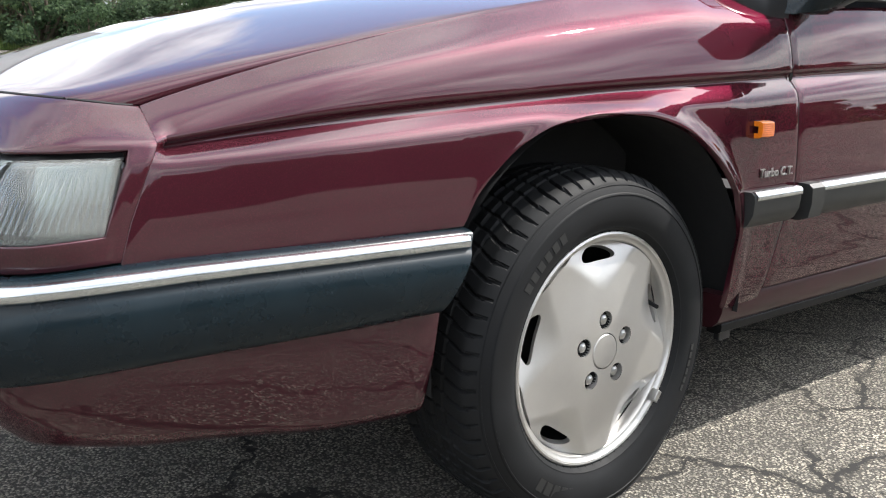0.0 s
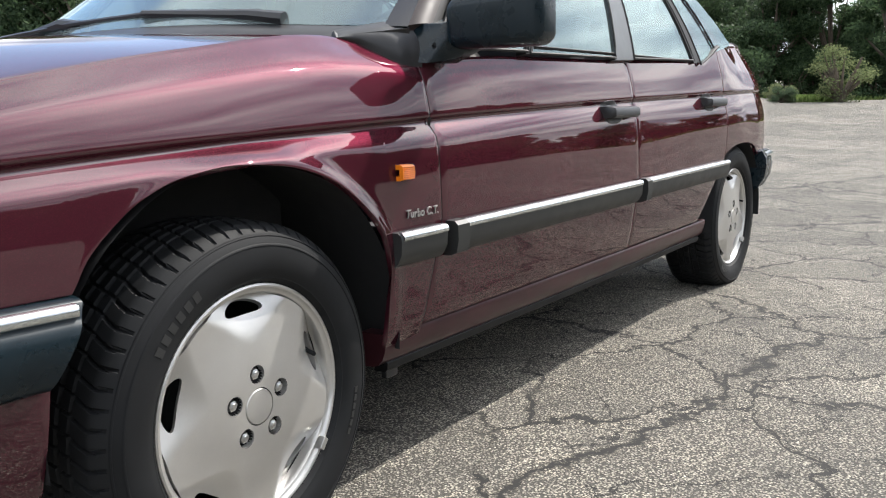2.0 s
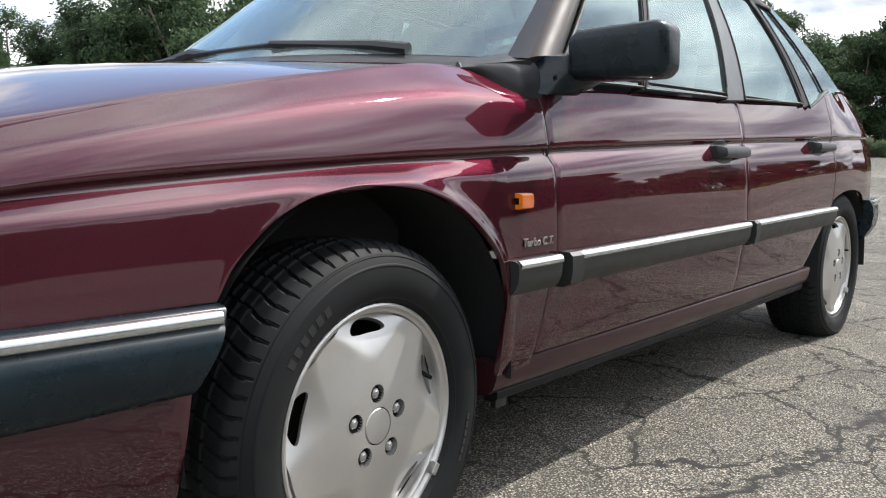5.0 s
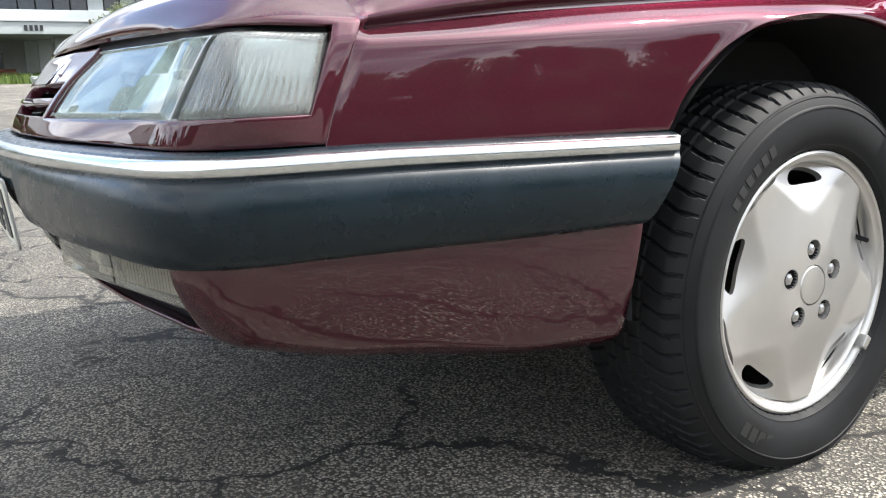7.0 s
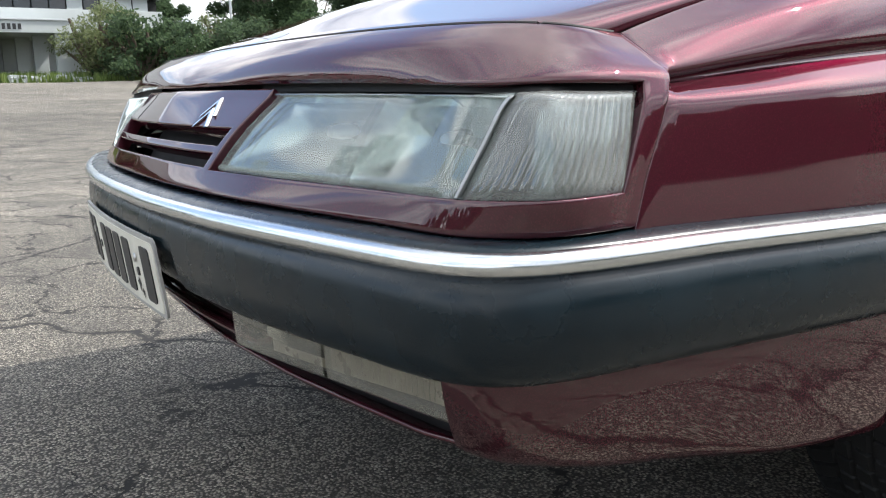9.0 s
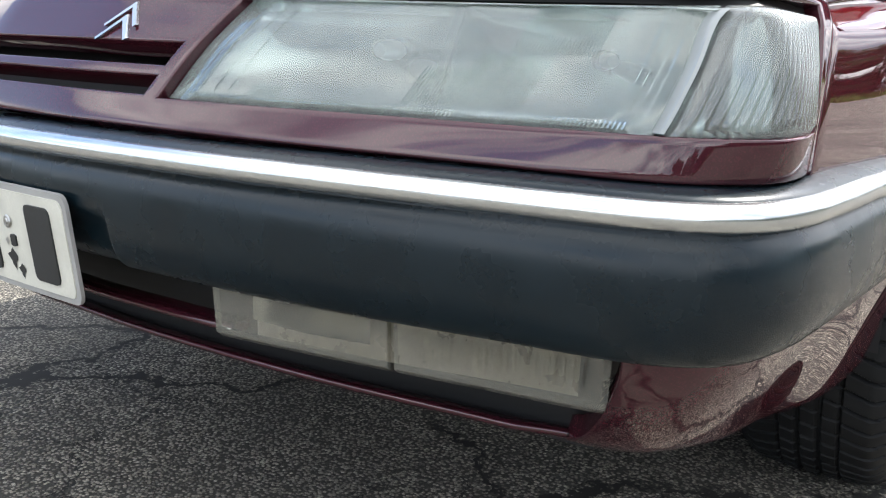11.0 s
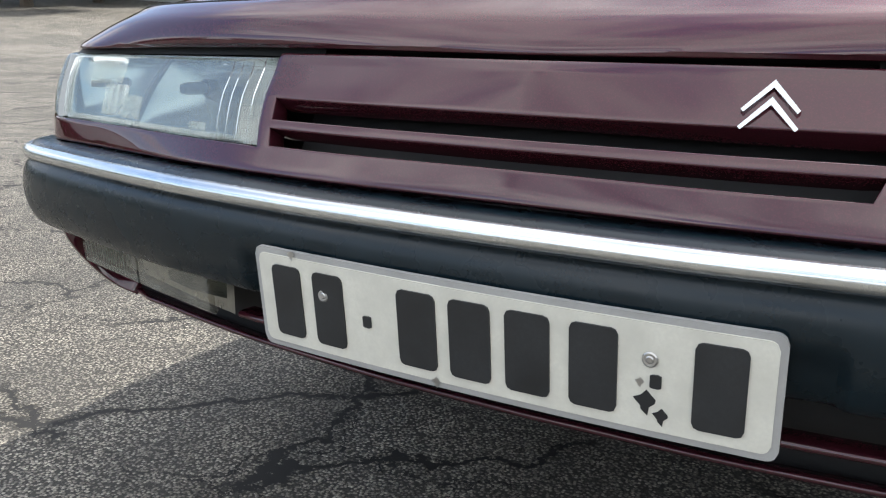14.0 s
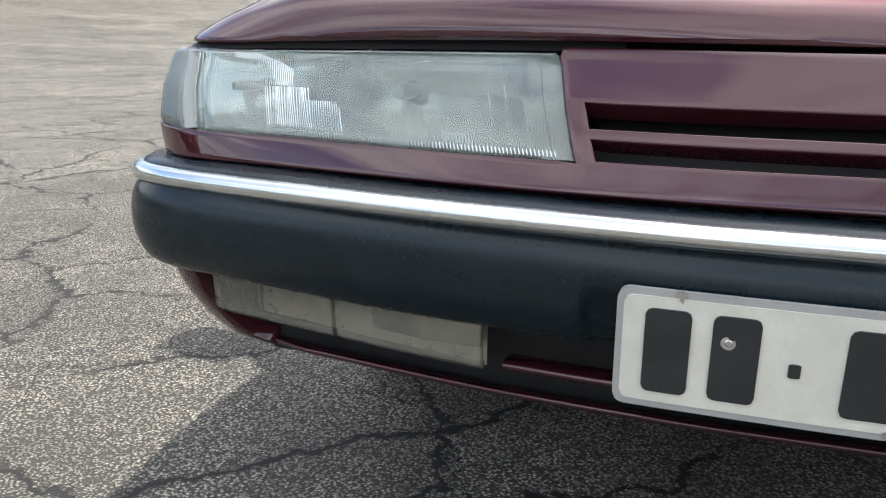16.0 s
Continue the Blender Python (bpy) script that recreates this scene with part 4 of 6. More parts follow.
def headlight(side):
    lamp = new("headlight")
    lamp.parent = car
    lamp["label"] = "wide clear headlight with a fluted weathered lens"
    div = lambda w: .808 + .056 * (w - 5) / 2
    inn = lambda w: LAMP_IN + .006 + .040 * (w - 5) / 2
    out = lambda w: LAMP_OUT - .006 + .018 * (w - 5) / 2

    def lens(lo, hi, n, name, mat, proud, flutes):
        cols = []
        top = lambda f: 7.2 + .34 * smooth((lo(6) + (hi(6) - lo(6)) * f - .76) / .14)
        for i in range(n):
            f = i / (n - 1)
            col = []
            for w in spread(5.02, top(f), 15 if name != "main_lens" else 31):
                u = lo(w) + (hi(w) - lo(w)) * f
                e = min(1, min(f, 1 - f) * 13, .55 + (w - 5.02) / .3, (top(f) - w) / .2)
                col.append(body(side * u, w, proud - .008 * (1 - e) + flutes(f, w) * e))
            cols.append(col)
        if side < 0:
            cols = cols[::-1]
        bm = to_bm(*grid_mesh(cols))
        return part(name, rim(bm, .012), mat, lamp)

    # coarse ribs on the indicator
    def coarse(f, w):
        return .0012 * abs(math.sin(math.pi * 19 * f))

    lens(inn, lambda w: div(w) - .0014, 121, "main_lens", LENS, -.004, lambda f, w: 0.0)

    # moulded flutes, coloured pale for the sky they refract: two offset fans, teeth along the foot and the head, a few
    # upright lines
    verts, faces = [], []

    def flute(f0, f1, w0, w1, half=.00042):
        base = len(verts)
        for k in range(7):
            w = w0 + (w1 - w0) * k / 6
            f = f0 + (f1 - f0) * k / 6
            u = inn(w) + (div(w) - .0014 - inn(w)) * f
            for du, o in ((-half, -.0036), (0, -.0026), (half, -.0036)):
                verts.append(body(side * (u + du), w, o))
        for k in range(6):
            for j in (0, 1):
                q = (base + 3 * k + j, base + 3 * k + j + 1, base + 3 * k + j + 4, base + 3 * k + j + 3)
                faces.append(q if side < 0 else q[::-1])

    for k in range(26):
        flute(.665 + .0068 * k, .675 + .0068 * k, 6.15, 7.0)
    for k in range(22):
        flute(.600 + .0066 * k, .612 + .0066 * k + .004 * math.sin(k), 5.30, 6.12)
    for k in range(15):
        flute(.515 + .0066 * k, .519 + .0066 * k, 5.28, 5.85, .0004)
    for k in range(10):
        flute(.20 + .007 * k, .20 + .007 * k, 5.24, 5.42, .0005)
    for k in range(112):
        flute(.03 + .0082 * k, .03 + .0082 * k, 5.10, 5.22, .0009)
        flute(.03 + .0082 * k, .03 + .0082 * k, 6.98, 7.06, .0009)
    for f, half in ((.035, .0004), (.075, .0002), (.115, .0002), (.15, .0002), (.922, .0003), (.936, .0003), (.950, .0003), (.965, .0004)):
        flute(f, f + .004, 5.25, 6.98, half)
    part("lens_pattern", (verts, faces), FLUTE_GLINT, lamp, "moulded flutes of the lens, refracted sky painted pale")
    head = [[body(side * (inn(w) + (div(w) - .0014 - inn(w)) * f), w, o) for w, o in ((7.06, -.0036), (7.10, -.0022), (7.16, -.0024), (7.19, -.006))] for f in spread(.005, .995, 60)]
    part("lens_edge", grid_mesh(head if side > 0 else head[::-1]), FLUTE_GLINT, lamp, "bright upper edge of the lens")
    rib = [[body(side * (div(w) + du), w, o) for w in spread(5.08, 7.22, 12)] for du, o in ((-.0036, -.014), (-.0031, -.003), (-.0016, -.0005), (.0016, -.0005), (.0031, -.003), (.0036, -.014))]
    part("divider", grid_mesh(rib if side > 0 else rib[::-1]), DIVIDER, lamp, "pale grey dividing rib")
    lens(lambda w: div(w) + .0014, out, 153, "indicator_lens", LENS_CLEAR, -.002, coarse)
    # two bowls behind the lens, parted by an upright wall
    u0, u1 = LAMP_IN + .004, .85
    for f0, f1, deep in ((0.0, .530, .062), (.538, 1.0, .048)):
        cols = []
        for i in range(61):
            g = i / 60
            u = u0 + (u1 - u0) * (f0 + (f1 - f0) * g)
            col = []
            for w in spread(5.02, 7.05, 21):
                v = (w - 5.02) / 2.03
                hollow = (1 - abs(2 * g - 1) ** 2.6) * (1 - abs(2 * v - 1) ** 3.2 * .75)
                col.append(body(side * u, w, -.016 - deep * hollow))
            cols.append(col)
        part("reflector", grid_mesh(cols if side > 0 else cols[::-1]), MIRROR_METAL, lamp, sharp=70)
    wall = [[body(side * (u0 + (u1 - u0) * .534 + du), w, o) for w in spread(5.06, 7.0, 6)] for du, o in ((-.007, -.06), (-.005, -.013), (.005, -.013), (.007, -.06))]
    part("reflector_wall", grid_mesh(wall if side > 0 else wall[::-1]), MOULD, lamp, "dark wall between the reflectors")
    for f, deep, wide, mat in ((.40, -.040, .0085, STEEL), (.86, -.034, .0060, STEEL)):
        u = u0 + (u1 - u0) * f
        c, tip = body(side * u, 6.1, deep - .02), body(side * u, 6.1, deep + .020)
        part("bulb_shield", tube([c, c.lerp(tip, .3), c.lerp(tip, .7), tip], [wide * .6, wide, wide, wide * .75], 14), mat, lamp)
        part("bulb_holder", tube([c.lerp(tip, -.25), c.lerp(tip, .12)], wide * 1.35, 14), DARK, lamp)
    back = [[body(side * u, w, -.052 + .034 * smooth((u - .86) / .05)) for w in spread(5.10, 7.15, 6)] for u in spread(.815, LAMP_OUT + .015, 16)]
    if side < 0:
        back = back[::-1]
    part("indicator_bowl", grid_mesh(back), MIRROR_METAL, lamp)


headlight(1)
headlight(-1)


# number plate: bowed white plate; its characters are plain dark bars
def number_plate():
    width, height, zc = .524, .111, .452
    cy = .957

    def surf(s, v, out=0.0):
        """s across (-1 is the car's right), v up."""
        yy = cy - s * width / 2
        return Vector((-1.1215 - out + .010 * s * s + .013 * (1 - v) / 2, yy, zc + v * height / 2))

    def sheet(s0, s1, v0, v1, out, n, m, r):
        cols = []
        for i in range(n):
            f = i / (n - 1)
            s = s0 + (s1 - s0) * (f + .35 * math.sin(2 * math.pi * f) / -(2 * math.pi) * 2)
            e = min(s - s0, s1 - s) * width / 2
            cut = r - math.sqrt(max(0, r * r - (r - min(e, r)) ** 2))
            k = cut / (height / 2)
            cols.append([surf(s, v0 + k + (v1 - v0 - 2 * k) * j / (m - 1), out) for j in range(m)])
        bm = to_bm(*grid_mesh(cols))
        return rim(bm, .004)

    plate = part("number_plate", sheet(-1, 1, -1, 1, 0, 61, 5, .010), PLATE_EDGE, car, "white number plate with dark bars, bowed and chipped")
    part("plate_face", sheet(-.978, .978, -.885, .885, .0012, 61, 5, .008), PLATE_WHITE, plate)
    for f0, f1 in ((.046, .118), (.150, .222), (.345, .425), (.452, .532), (.560, .640), (.674, .754), (.872, .950)):
        part("bar", sheet(-1 + 2 * f0, -1 + 2 * f1, -.70, .70, .0030, 9, 5, .006), PLATE_BLACK, plate)
    for f in (.275, .815):
        part("bar", sheet(-1 + 2 * f - .018, -1 + 2 * f + .018, -.16, .06, .0030, 4, 3, .001), PLATE_BLACK, plate)
    for f, v, k in ((.80, -.42, 1.0), (.825, -.62, .7), (.79, -.10, .4), (.10, .93, .5), (.42, -.9, .5)):
        c = [surf(-1 + 2 * f + .030 * k * math.cos(a) * (1 + .5 * math.sin(3 * a)), v + .17 * k * math.sin(a) * (1 + .4 * math.cos(5 * a)), .0018) for a in spread(0, 5.6, 9)]
        part("chipped_paint", (c, [tuple(reversed(range(9)))]), STEEL if k < .6 else PLATE_BLACK, plate)
    for f, v in ((.175, .28), (.805, .30)):
        c = surf(-1 + 2 * f, v, .003)
        ring, faces = lathe([(.0, .0012), (.0025, .0012), (.0035, .0004), (.0055, .0006), (.0068, -.0006)], 16)
        m = Matrix.Translation(c) @ Matrix.Rotation(radians(-90), 4, "Z")
        part("rivet", [[m @ Vector(v) for v in ring], faces], STEEL, plate)


number_plate()


# ---- glasshouse ----
def glass_y(z):
    return .125 + max(0.0, z - .95) * .38


def side_quad(a, b, c, d, out, side, bow=(0, 0), n=9, m=13):
    """A sheet on the leaning side wall: four corners (x, z) anticlockwise from the lower front; bow curves the front and rear edges."""
    cols = []
    for i in range(n):
        f = i / (n - 1)
        col = []
        for j in range(m):
            g = j / (m - 1)
            x = (a[0] * (1 - f) + b[0] * f) * (1 - g) + (d[0] * (1 - f) + c[0] * f) * g + (bow[0] * (1 - f) + bow[1] * f) * math.sin(math.pi * g)
            z = (a[1] * (1 - f) + b[1] * f) * (1 - g) + (d[1] * (1 - f) + c[1] * f) * g
            col.append(side_point(x, z, out, side))
        cols.append(col)
    if side < 0:
        cols = cols[::-1]
    return to_bm(*grid_mesh(cols))


def side_point(x, z, out, side):
    y = glass_y(z) - out - .012 * math.sin(math.pi * min(max((z - .95) / .42, 0), 1))
    return Vector((x, y if side > 0 else 2 * MID - y, z))


def window_seal(a, b, c, d, side, bow, parent):
    """A thin black rubber edge round a side window."""
    line = []
    for p, q, w in ((a, b, 0), (b, c, bow[1]), (c, d, 0), (d, a, bow[0])):
        for g in spread(0, 1, 13)[:-1]:
            line.append(side_point(p[0] * (1 - g) + q[0] * g + w * math.sin(math.pi * g), p[1] * (1 - g) + q[1] * g, .005, side))
    part("window_seal", tube(line + line[:1], .0042, 6), SEAL_AND_SHADE, parent, "black rubber window seal")


for side in (1, -1):
    for name, quad, bow in (("quarter_light", [(.560, .935), (.972, .942), (1.172, 1.345), (.992, 1.336)], (0, .010)),
                            ("front_side_window", [(.985, .938), (1.52, .945), (1.594, 1.348), (1.202, 1.340)], (.010, .022)),
                            ("rear_side_window", [(1.665, .948), (2.25, .962), (2.007, 1.322), (1.672, 1.332)], (.022, .028)),
                            ("rear_quarter_window", [(2.32, .950), (2.545, 1.010), (2.180, 1.311), (2.064, 1.315)], (.028, .034))):
        ob = part(name, side_quad(*quad, 0.0, side, bow), WINDOW, car, "tinted side window")
        ob.visible_shadow = False
        window_seal(*quad, side, bow, ob)
    for name, quad, mat, bow in (("window_bar", [(.960, .935), (.995, .935), (1.212, 1.350), (1.165, 1.350)], FRAME, (.010, .010)),
                                 ("door_pillar", [(1.515, .938), (1.672, .945), (1.682, 1.348), (1.585, 1.352)], GLOSS_TRIM, (.022, .022)),
                                 ("rear_pillar", [(2.24, .95), (2.328, .962), (2.072, 1.322), (1.997, 1.328)], FRAME, (.028, .028)),
                                 ("tailgate_side_window", [(2.552, 1.005), (2.80, 1.045), (2.27, 1.322), (2.190, 1.315)], WINDOW, (.034, .050))):
        bm = side_quad(*quad, .006 if name != "tailgate_side_window" else -.002, side, bow)
        part(name, rim(bm, .03), mat, car)
    # the rail over the doors follows the roof's edge
    rail = []
    for x in spread(.968, 2.22, 26):
        low = float(pchip([.95, 1.1, 1.2, 1.6, 2.0, 2.25], [1.322, 1.336, 1.340, 1.347, 1.322, 1.302], [x])[0])
        top = float(pchip([.918, 1.04, 1.45, 1.88, 2.24], [1.336, 1.364, 1.380, 1.365, 1.320], [x])[0])
        rail.append([side_point(x, low + (top - low) * g, .006 + .004 * math.sin(math.pi * g), side) for g in spread(0, 1, 7)])
    part("roof_rail", rim(to_bm(*grid_mesh(rail if side > 0 else rail[::-1])), .03), FRAME, car)
    # belt strip under the windows
    belt = sweep(side * at_x(.60), side * at_x(2.575), 70, [(-.09, -.003), (-.062, -.004), (-.058, .004), (-.066, .008), (-.09, .008)], lambda u: belt_line(x_of(u)))
    part("belt_strip", belt, SEAL_AND_SHADE, car)
    # dark corner piece between wing, windscreen and door
    cols = []
    start = body(side * at_x(.378), wing_top(at_x(.378)), -.001)
    end = Vector((.548, MID - .800 * side, .986))
    for f in spread(.012, 1, 29):
        u = at_x(.378 + .172 * f)
        lo = body(side * u, wing_top(u), -.001)
        hi = start.lerp(end, f)
        inner = hi + Vector((-.030, .055 * side, .007)) * smooth(f * 3)
        knee = Vector((lo.x - .004, (lo.y + hi.y) / 2 - .012 * side * smooth(f * 3), hi.z + .004 * smooth(f * 3)))
        cols.append([lo * (1 - g) ** 2 + knee * 2 * g * (1 - g) + inner * g * g for g in spread(0, 1, 15)])
    if side < 0:
        cols = cols[::-1]
    part("scuttle_corner", rim(to_bm(*grid_mesh(cols)), .02), TRIM, car, "black plastic corner trim")


def across(lines, n=31, bulge=2.2):
    """A sheet right across the car. lines: (x at edge, x at middle, half width, z at edge, z at middle)."""
    cols = []
    for i in range(n):
        p = -1 + 2 * i / (n - 1)
        a = 1 - abs(p) ** bulge
        cols.append([Vector((xe + (xm - xe) * a, MID - hw * p, ze + (zm - ze) * a)) for xe, xm, hw, ze, zm in lines])
    bm = to_bm(*grid_mesh(cols))
    if sum(f.normal.z for f in bm.faces) < 0:
        bmesh.ops.reverse_faces(bm, faces=list(bm.faces))
    return bm


def blend(a, b, n):
    return [tuple(np.array(a) * (1 - f) + np.array(b) * f) for f in spread(0, 1, n)]


screen = part("windscreen", across(blend((.525, .27, .796, .975, 1.00), (.935, .83, .664, 1.336, 1.368), 12)), SCREEN, car, "large raked windscreen")
screen.visible_shadow = False
part("roof", rim(across([(.918, .815, .674, 1.328, 1.362), (1.04, .95, .674, 1.358, 1.386), (1.45, 1.42, .664, 1.375, 1.402), (1.88, 1.88, .668, 1.360, 1.396), (2.24, 2.24, .682, 1.315, 1.362)]), .03), PAINT, car)
back_glass = part("tailgate_window", across([(xe, xm, hw, ze + .030 * math.sin(math.pi * k / 13), zm + .030 * math.sin(math.pi * k / 13)) for k, (xe, xm, hw, ze, zm) in enumerate(blend((2.25, 2.26, .682, 1.313, 1.360), (3.16, 3.22, .66, 1.072, 1.088), 14))]), WINDOW, car, "sloping rear window")
back_glass.visible_shadow = False
part("tailgate", rim(across([(2.76, 3.16, .76, 1.040, 1.086), (3.12, 3.26, .72, 1.060, 1.086), (3.40, 3.46, .64, 1.03, 1.052)]), .03), PAINT, car)
part("tailgate_spoiler", rim(across([(3.20, 3.26, .66, 1.078, 1.092), (3.27, 3.33, .67, 1.086, 1.100), (3.35, 3.41, .67, 1.078, 1.092), (3.42, 3.48, .66, 1.052, 1.066)]), .008), TRIM, car, "black tailgate spoiler")
part("scuttle", rim(across([(.368, .235, .702, .936, .982), (.395, .25, .715, .956, .990), (.525, .268, .796, .974, .999)]), .02), TRIM, car)
def pillar(side, a0, a1, b0, b1, bulge, name, mat):
    """A strip between two straight edges, a0 to a1 and b0 to b1, with a rounded back."""
    cols = []
    for i in range(17):
        f = i / 16
        low, edge = Vector(a0).lerp(Vector(a1), f), Vector(b0).lerp(Vector(b1), f)
        col = []
        for g in spread(0, 1, 7):
            p = low.lerp(edge, g) + Vector((-.7, -.8, .3)) * bulge * math.sin(math.pi * g) ** .8
            if side < 0:
                p.y = 2 * MID - p.y
            col.append(p)
        cols.append(col)
    if side < 0:
        cols = cols[::-1]
    part(name, rim(to_bm(*grid_mesh(cols)), .02), mat, car)


for side in (1, -1):
    pillar(side, (.583, .138, .985), (.990, .270, 1.345), (.522, .158, .979), (.933, .290, 1.340), .006, "windscreen_pillar", PILLAR)
    pillar(side, (.602, .128, .950), (1.008, .266, 1.341), (.583, .138, .985), (.990, .270, 1.345), .002, "window_frame", SEAL_AND_SHADE)
    # the dark border burnt into the edge of the glass
    cols = []
    for f in spread(.0, 1, 15):
        xe, xm, hw, ze, zm = np.array((.525, .27, .796, .975, 1.00)) * (1 - f) + np.array((.935, .83, .664, 1.336, 1.368)) * f
        cols.append([Vector((xe + (xm - xe) * (1 - p ** 2.2) - .002, MID - hw * p * side, ze + (zm - ze) * (1 - p ** 2.2) + .002)) for p in spread(.945 + .02 * f, 1.0, 6)])
    part("windscreen_border", grid_mesh(cols if side > 0 else cols[::-1]), FRIT, screen, "dark border at the edge of the glass")
# rear bodywork and bumper
part("tail_panel", panel(spread(at_x(3.40), rear_d(0.0), 14), lambda u: w_at(u, .56), lambda u: 11, 1), PAINT, car)
rear = sweep(at_x(3.15), rear_d(.01), 30, [(-.06, .572), (-.005, .572), (.012, .54), (.016, .50), (.008, .45), (-.02, .40), (-.06, .38)])
rb = part("rear_bumper", rear, RUBBER, car)
far = sweep(-rear_d(.0), -at_x(3.15), 30, [(-.06, .572), (-.005, .572), (.012, .54), (.016, .50), (.008, .45), (-.02, .40), (-.06, .38)])
rb_right = part("rear_bumper", far, RUBBER, car)
part("bright_strip", sweep(-rear_d(.02), -at_x(3.16), 30, [(0, .570), (.012, .566), (.017, .558), (.012, .548), (0, .545)]), CHROME, rb_right)
part("tail_panel", panel(spread(at_x(3.40), rear_d(0.0), 14), lambda u: w_at(u, .56), lambda u: 11, -1), PAINT, car)
part("bright_strip", sweep(at_x(3.16), rear_d(.02), 30, [(0, .570), (.012, .566), (.017, .558), (.012, .548), (0, .545)]), CHROME, rb)


# wipers
def wiper(x0, y0, x1, y1, z0, z1, parent):
    arm = part("wiper_arm", tube([(x0, y0, z0), (x0 - .02, y0 + (y1 - y0) * .12, z0 + .012), (x1 - .02, y0 + (y1 - y0) * .55, z1 + .012)], [.017, .015, .009], 8), TRIM, parent, "black windscreen wiper")
    part("wiper_blade", tube([(x1 - .03, y1, z1 + .006), ((x0 + x1) / 2 - .04, (y0 + y1) / 2, z1 + .012), (x0 - .02, y0 + (y1 - y0) * .22, z0 + .004)], .006, 6), TRIM, arm)


wiper(.395, .40, .335, 1.10, 1.000, 1.022, car)
wiper(.33, 1.05, .36, 1.62, 1.020, 1.005, car)


# door mirrors
def door_mirror(side):
    s = side
    y = lambda v: v if s > 0 else 2 * MID - v
    bm = box(0, .090, 0, .212, 0, .116)
    bmesh.ops.bevel(bm, geom=list(bm.edges), offset=.026, segments=6, profile=.5, affect="EDGES")
    for v in bm.verts:
        fx, fy, fz = v.co.x / .090, v.co.y / .212, v.co.z / .116
        x = .560 + .090 * fx + .050 * (1 - fy) - .012 * fz * (1 - fx)
        z = .929 + .116 * fz * (1.0 - .02 * fy) + .004 * (1 - fy) - .016 * fz * smooth((fy - .78) / .22) - .006 * math.sin(math.pi * fy) * (1 - fz)
        v.co = (x, y(-.113 + .206 * fy), z)
    bmesh.ops.recalc_face_normals(bm, faces=list(bm.faces))
    m = part("door_mirror", bm, RUBBER, car, "black plastic door mirror", sharp=60)
    foot = [[Vector((x, y(yy), z)) for x, yy, z in ring] for ring in (
        [(.525, .165, .905), (.525, .185, .975), (.64, .165, .99), (.66, .155, .925), (.60, .15, .905)],
        [(.549, .135, .900), (.549, .15, .983), (.64, .14, 1.00), (.66, .13, .925), (.60, .125, .90)],
        [(.572, .10, .905), (.575, .11, .982), (.66, .11, .995), (.68, .105, .925), (.62, .10, .90)],
        [(.60, .05, .935), (.595, .05, 1.0), (.69, .06, 1.01), (.71, .055, .95), (.65, .05, .93)])]
    verts = [v for r in foot for v in r]
    faces = [(i * 5 + k, i * 5 + (k + 1) % 5, (i + 1) * 5 + (k + 1) % 5, (i + 1) * 5 + k) for i in range(3) for k in range(5)] + [(0, 1, 2, 3, 4), (15, 16, 17, 18, 19)]
    bm = to_bm(verts, faces)
    bmesh.ops.recalc_face_normals(bm, faces=list(bm.faces))
    part("mirror_foot", bm, RUBBER, m, sharp=85)


door_mirror(1)
door_mirror(-1)

# aerial on the roof
part("aerial", tube([(.985, 1.10, 1.385), (1.0, 1.10, 1.405), (1.17, 1.07, 1.53)], [.022, .012, .003], 8), TRIM, car, "black roof aerial")

# dark inner shell, floor and wheel houses
part("underbody", box(-.70, 3.3, .42, 2 * MID - .42, .235, .29, .02), DARK, car)
part("engine_bay", box(-.72, .30, .33, 2 * MID - .33, .29, .70, .02), DARK, car)
part("cabin_floor", box(.60, 2.4, .16, 2 * MID - .16, .30, .50, .02), SEAT, car)
for side in (1, -1):
    y = lambda v: v if side > 0 else 2 * MID - v
    for xc in (.015, 2.85):
        r = .392 if xc < 1 else .36
        zc = .335 if xc < 1 else .30
        arc = [[(xc + r * math.cos(a), y(yy), zc + (r if xc < 1 else .345) * math.sin(a)) for yy in (.112, .42)] for a in [math.pi * (-.03 + 1.06 * k / 30) for k in range(31)]]
        part("wheel_house", grid_mesh(arc), DARK, car)
        disc = [(xc, y(.40), zc)] + [(xc + r * math.cos(a), y(.40), zc + r * math.sin(a)) for a in [math.pi * (-.06 + 1.12 * k / 32) for k in range(33)]]
        part("wheel_house_wall", (disc, [(0, 1 + k, 2 + k) for k in range(32)]), DARK, car)
    shell = [[body(side * u, w, -.03) for w in spread(3.2, 10.8, 16)] for u in [at_x(x) for x in spread(.40, 2.5, 30)]]
    part("inner_panel", grid_mesh(shell), DARK, car)
    shell = [[body(side * u, w, -.03) for w in spread(3.2, 10.8, 16)] for u in [at_x(x) for x in spread(-.80, -.42, 8)]]
    part("inner_panel", grid_mesh(shell), DARK, car)
# near-black sheets put the shade behind slots and panel gaps into colour
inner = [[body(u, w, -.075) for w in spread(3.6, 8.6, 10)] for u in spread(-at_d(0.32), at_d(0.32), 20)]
part("grille_shade_backing", grid_mesh(inner), DARK, car)
part("bumper_gap_shade", sweep(-at_d(0.82), at_d(0.82), 121, [(-.09, .562), (-.05, .563), (-.05, .582), (-.09, .584)]), DARK, car)
part("header_gap_shade", sweep(-SEAM, SEAM, 91, [(-.20, -.035), (-.17, -.03), (-.17, -.02), (-.20, -.02)], lambda u: level(u, 9)[0] + .02), DARK, car)


part("jacking_point", box(.405, .445, .150, .165, .225, .262, .003), TRIM, car, "dark steel jacking point")

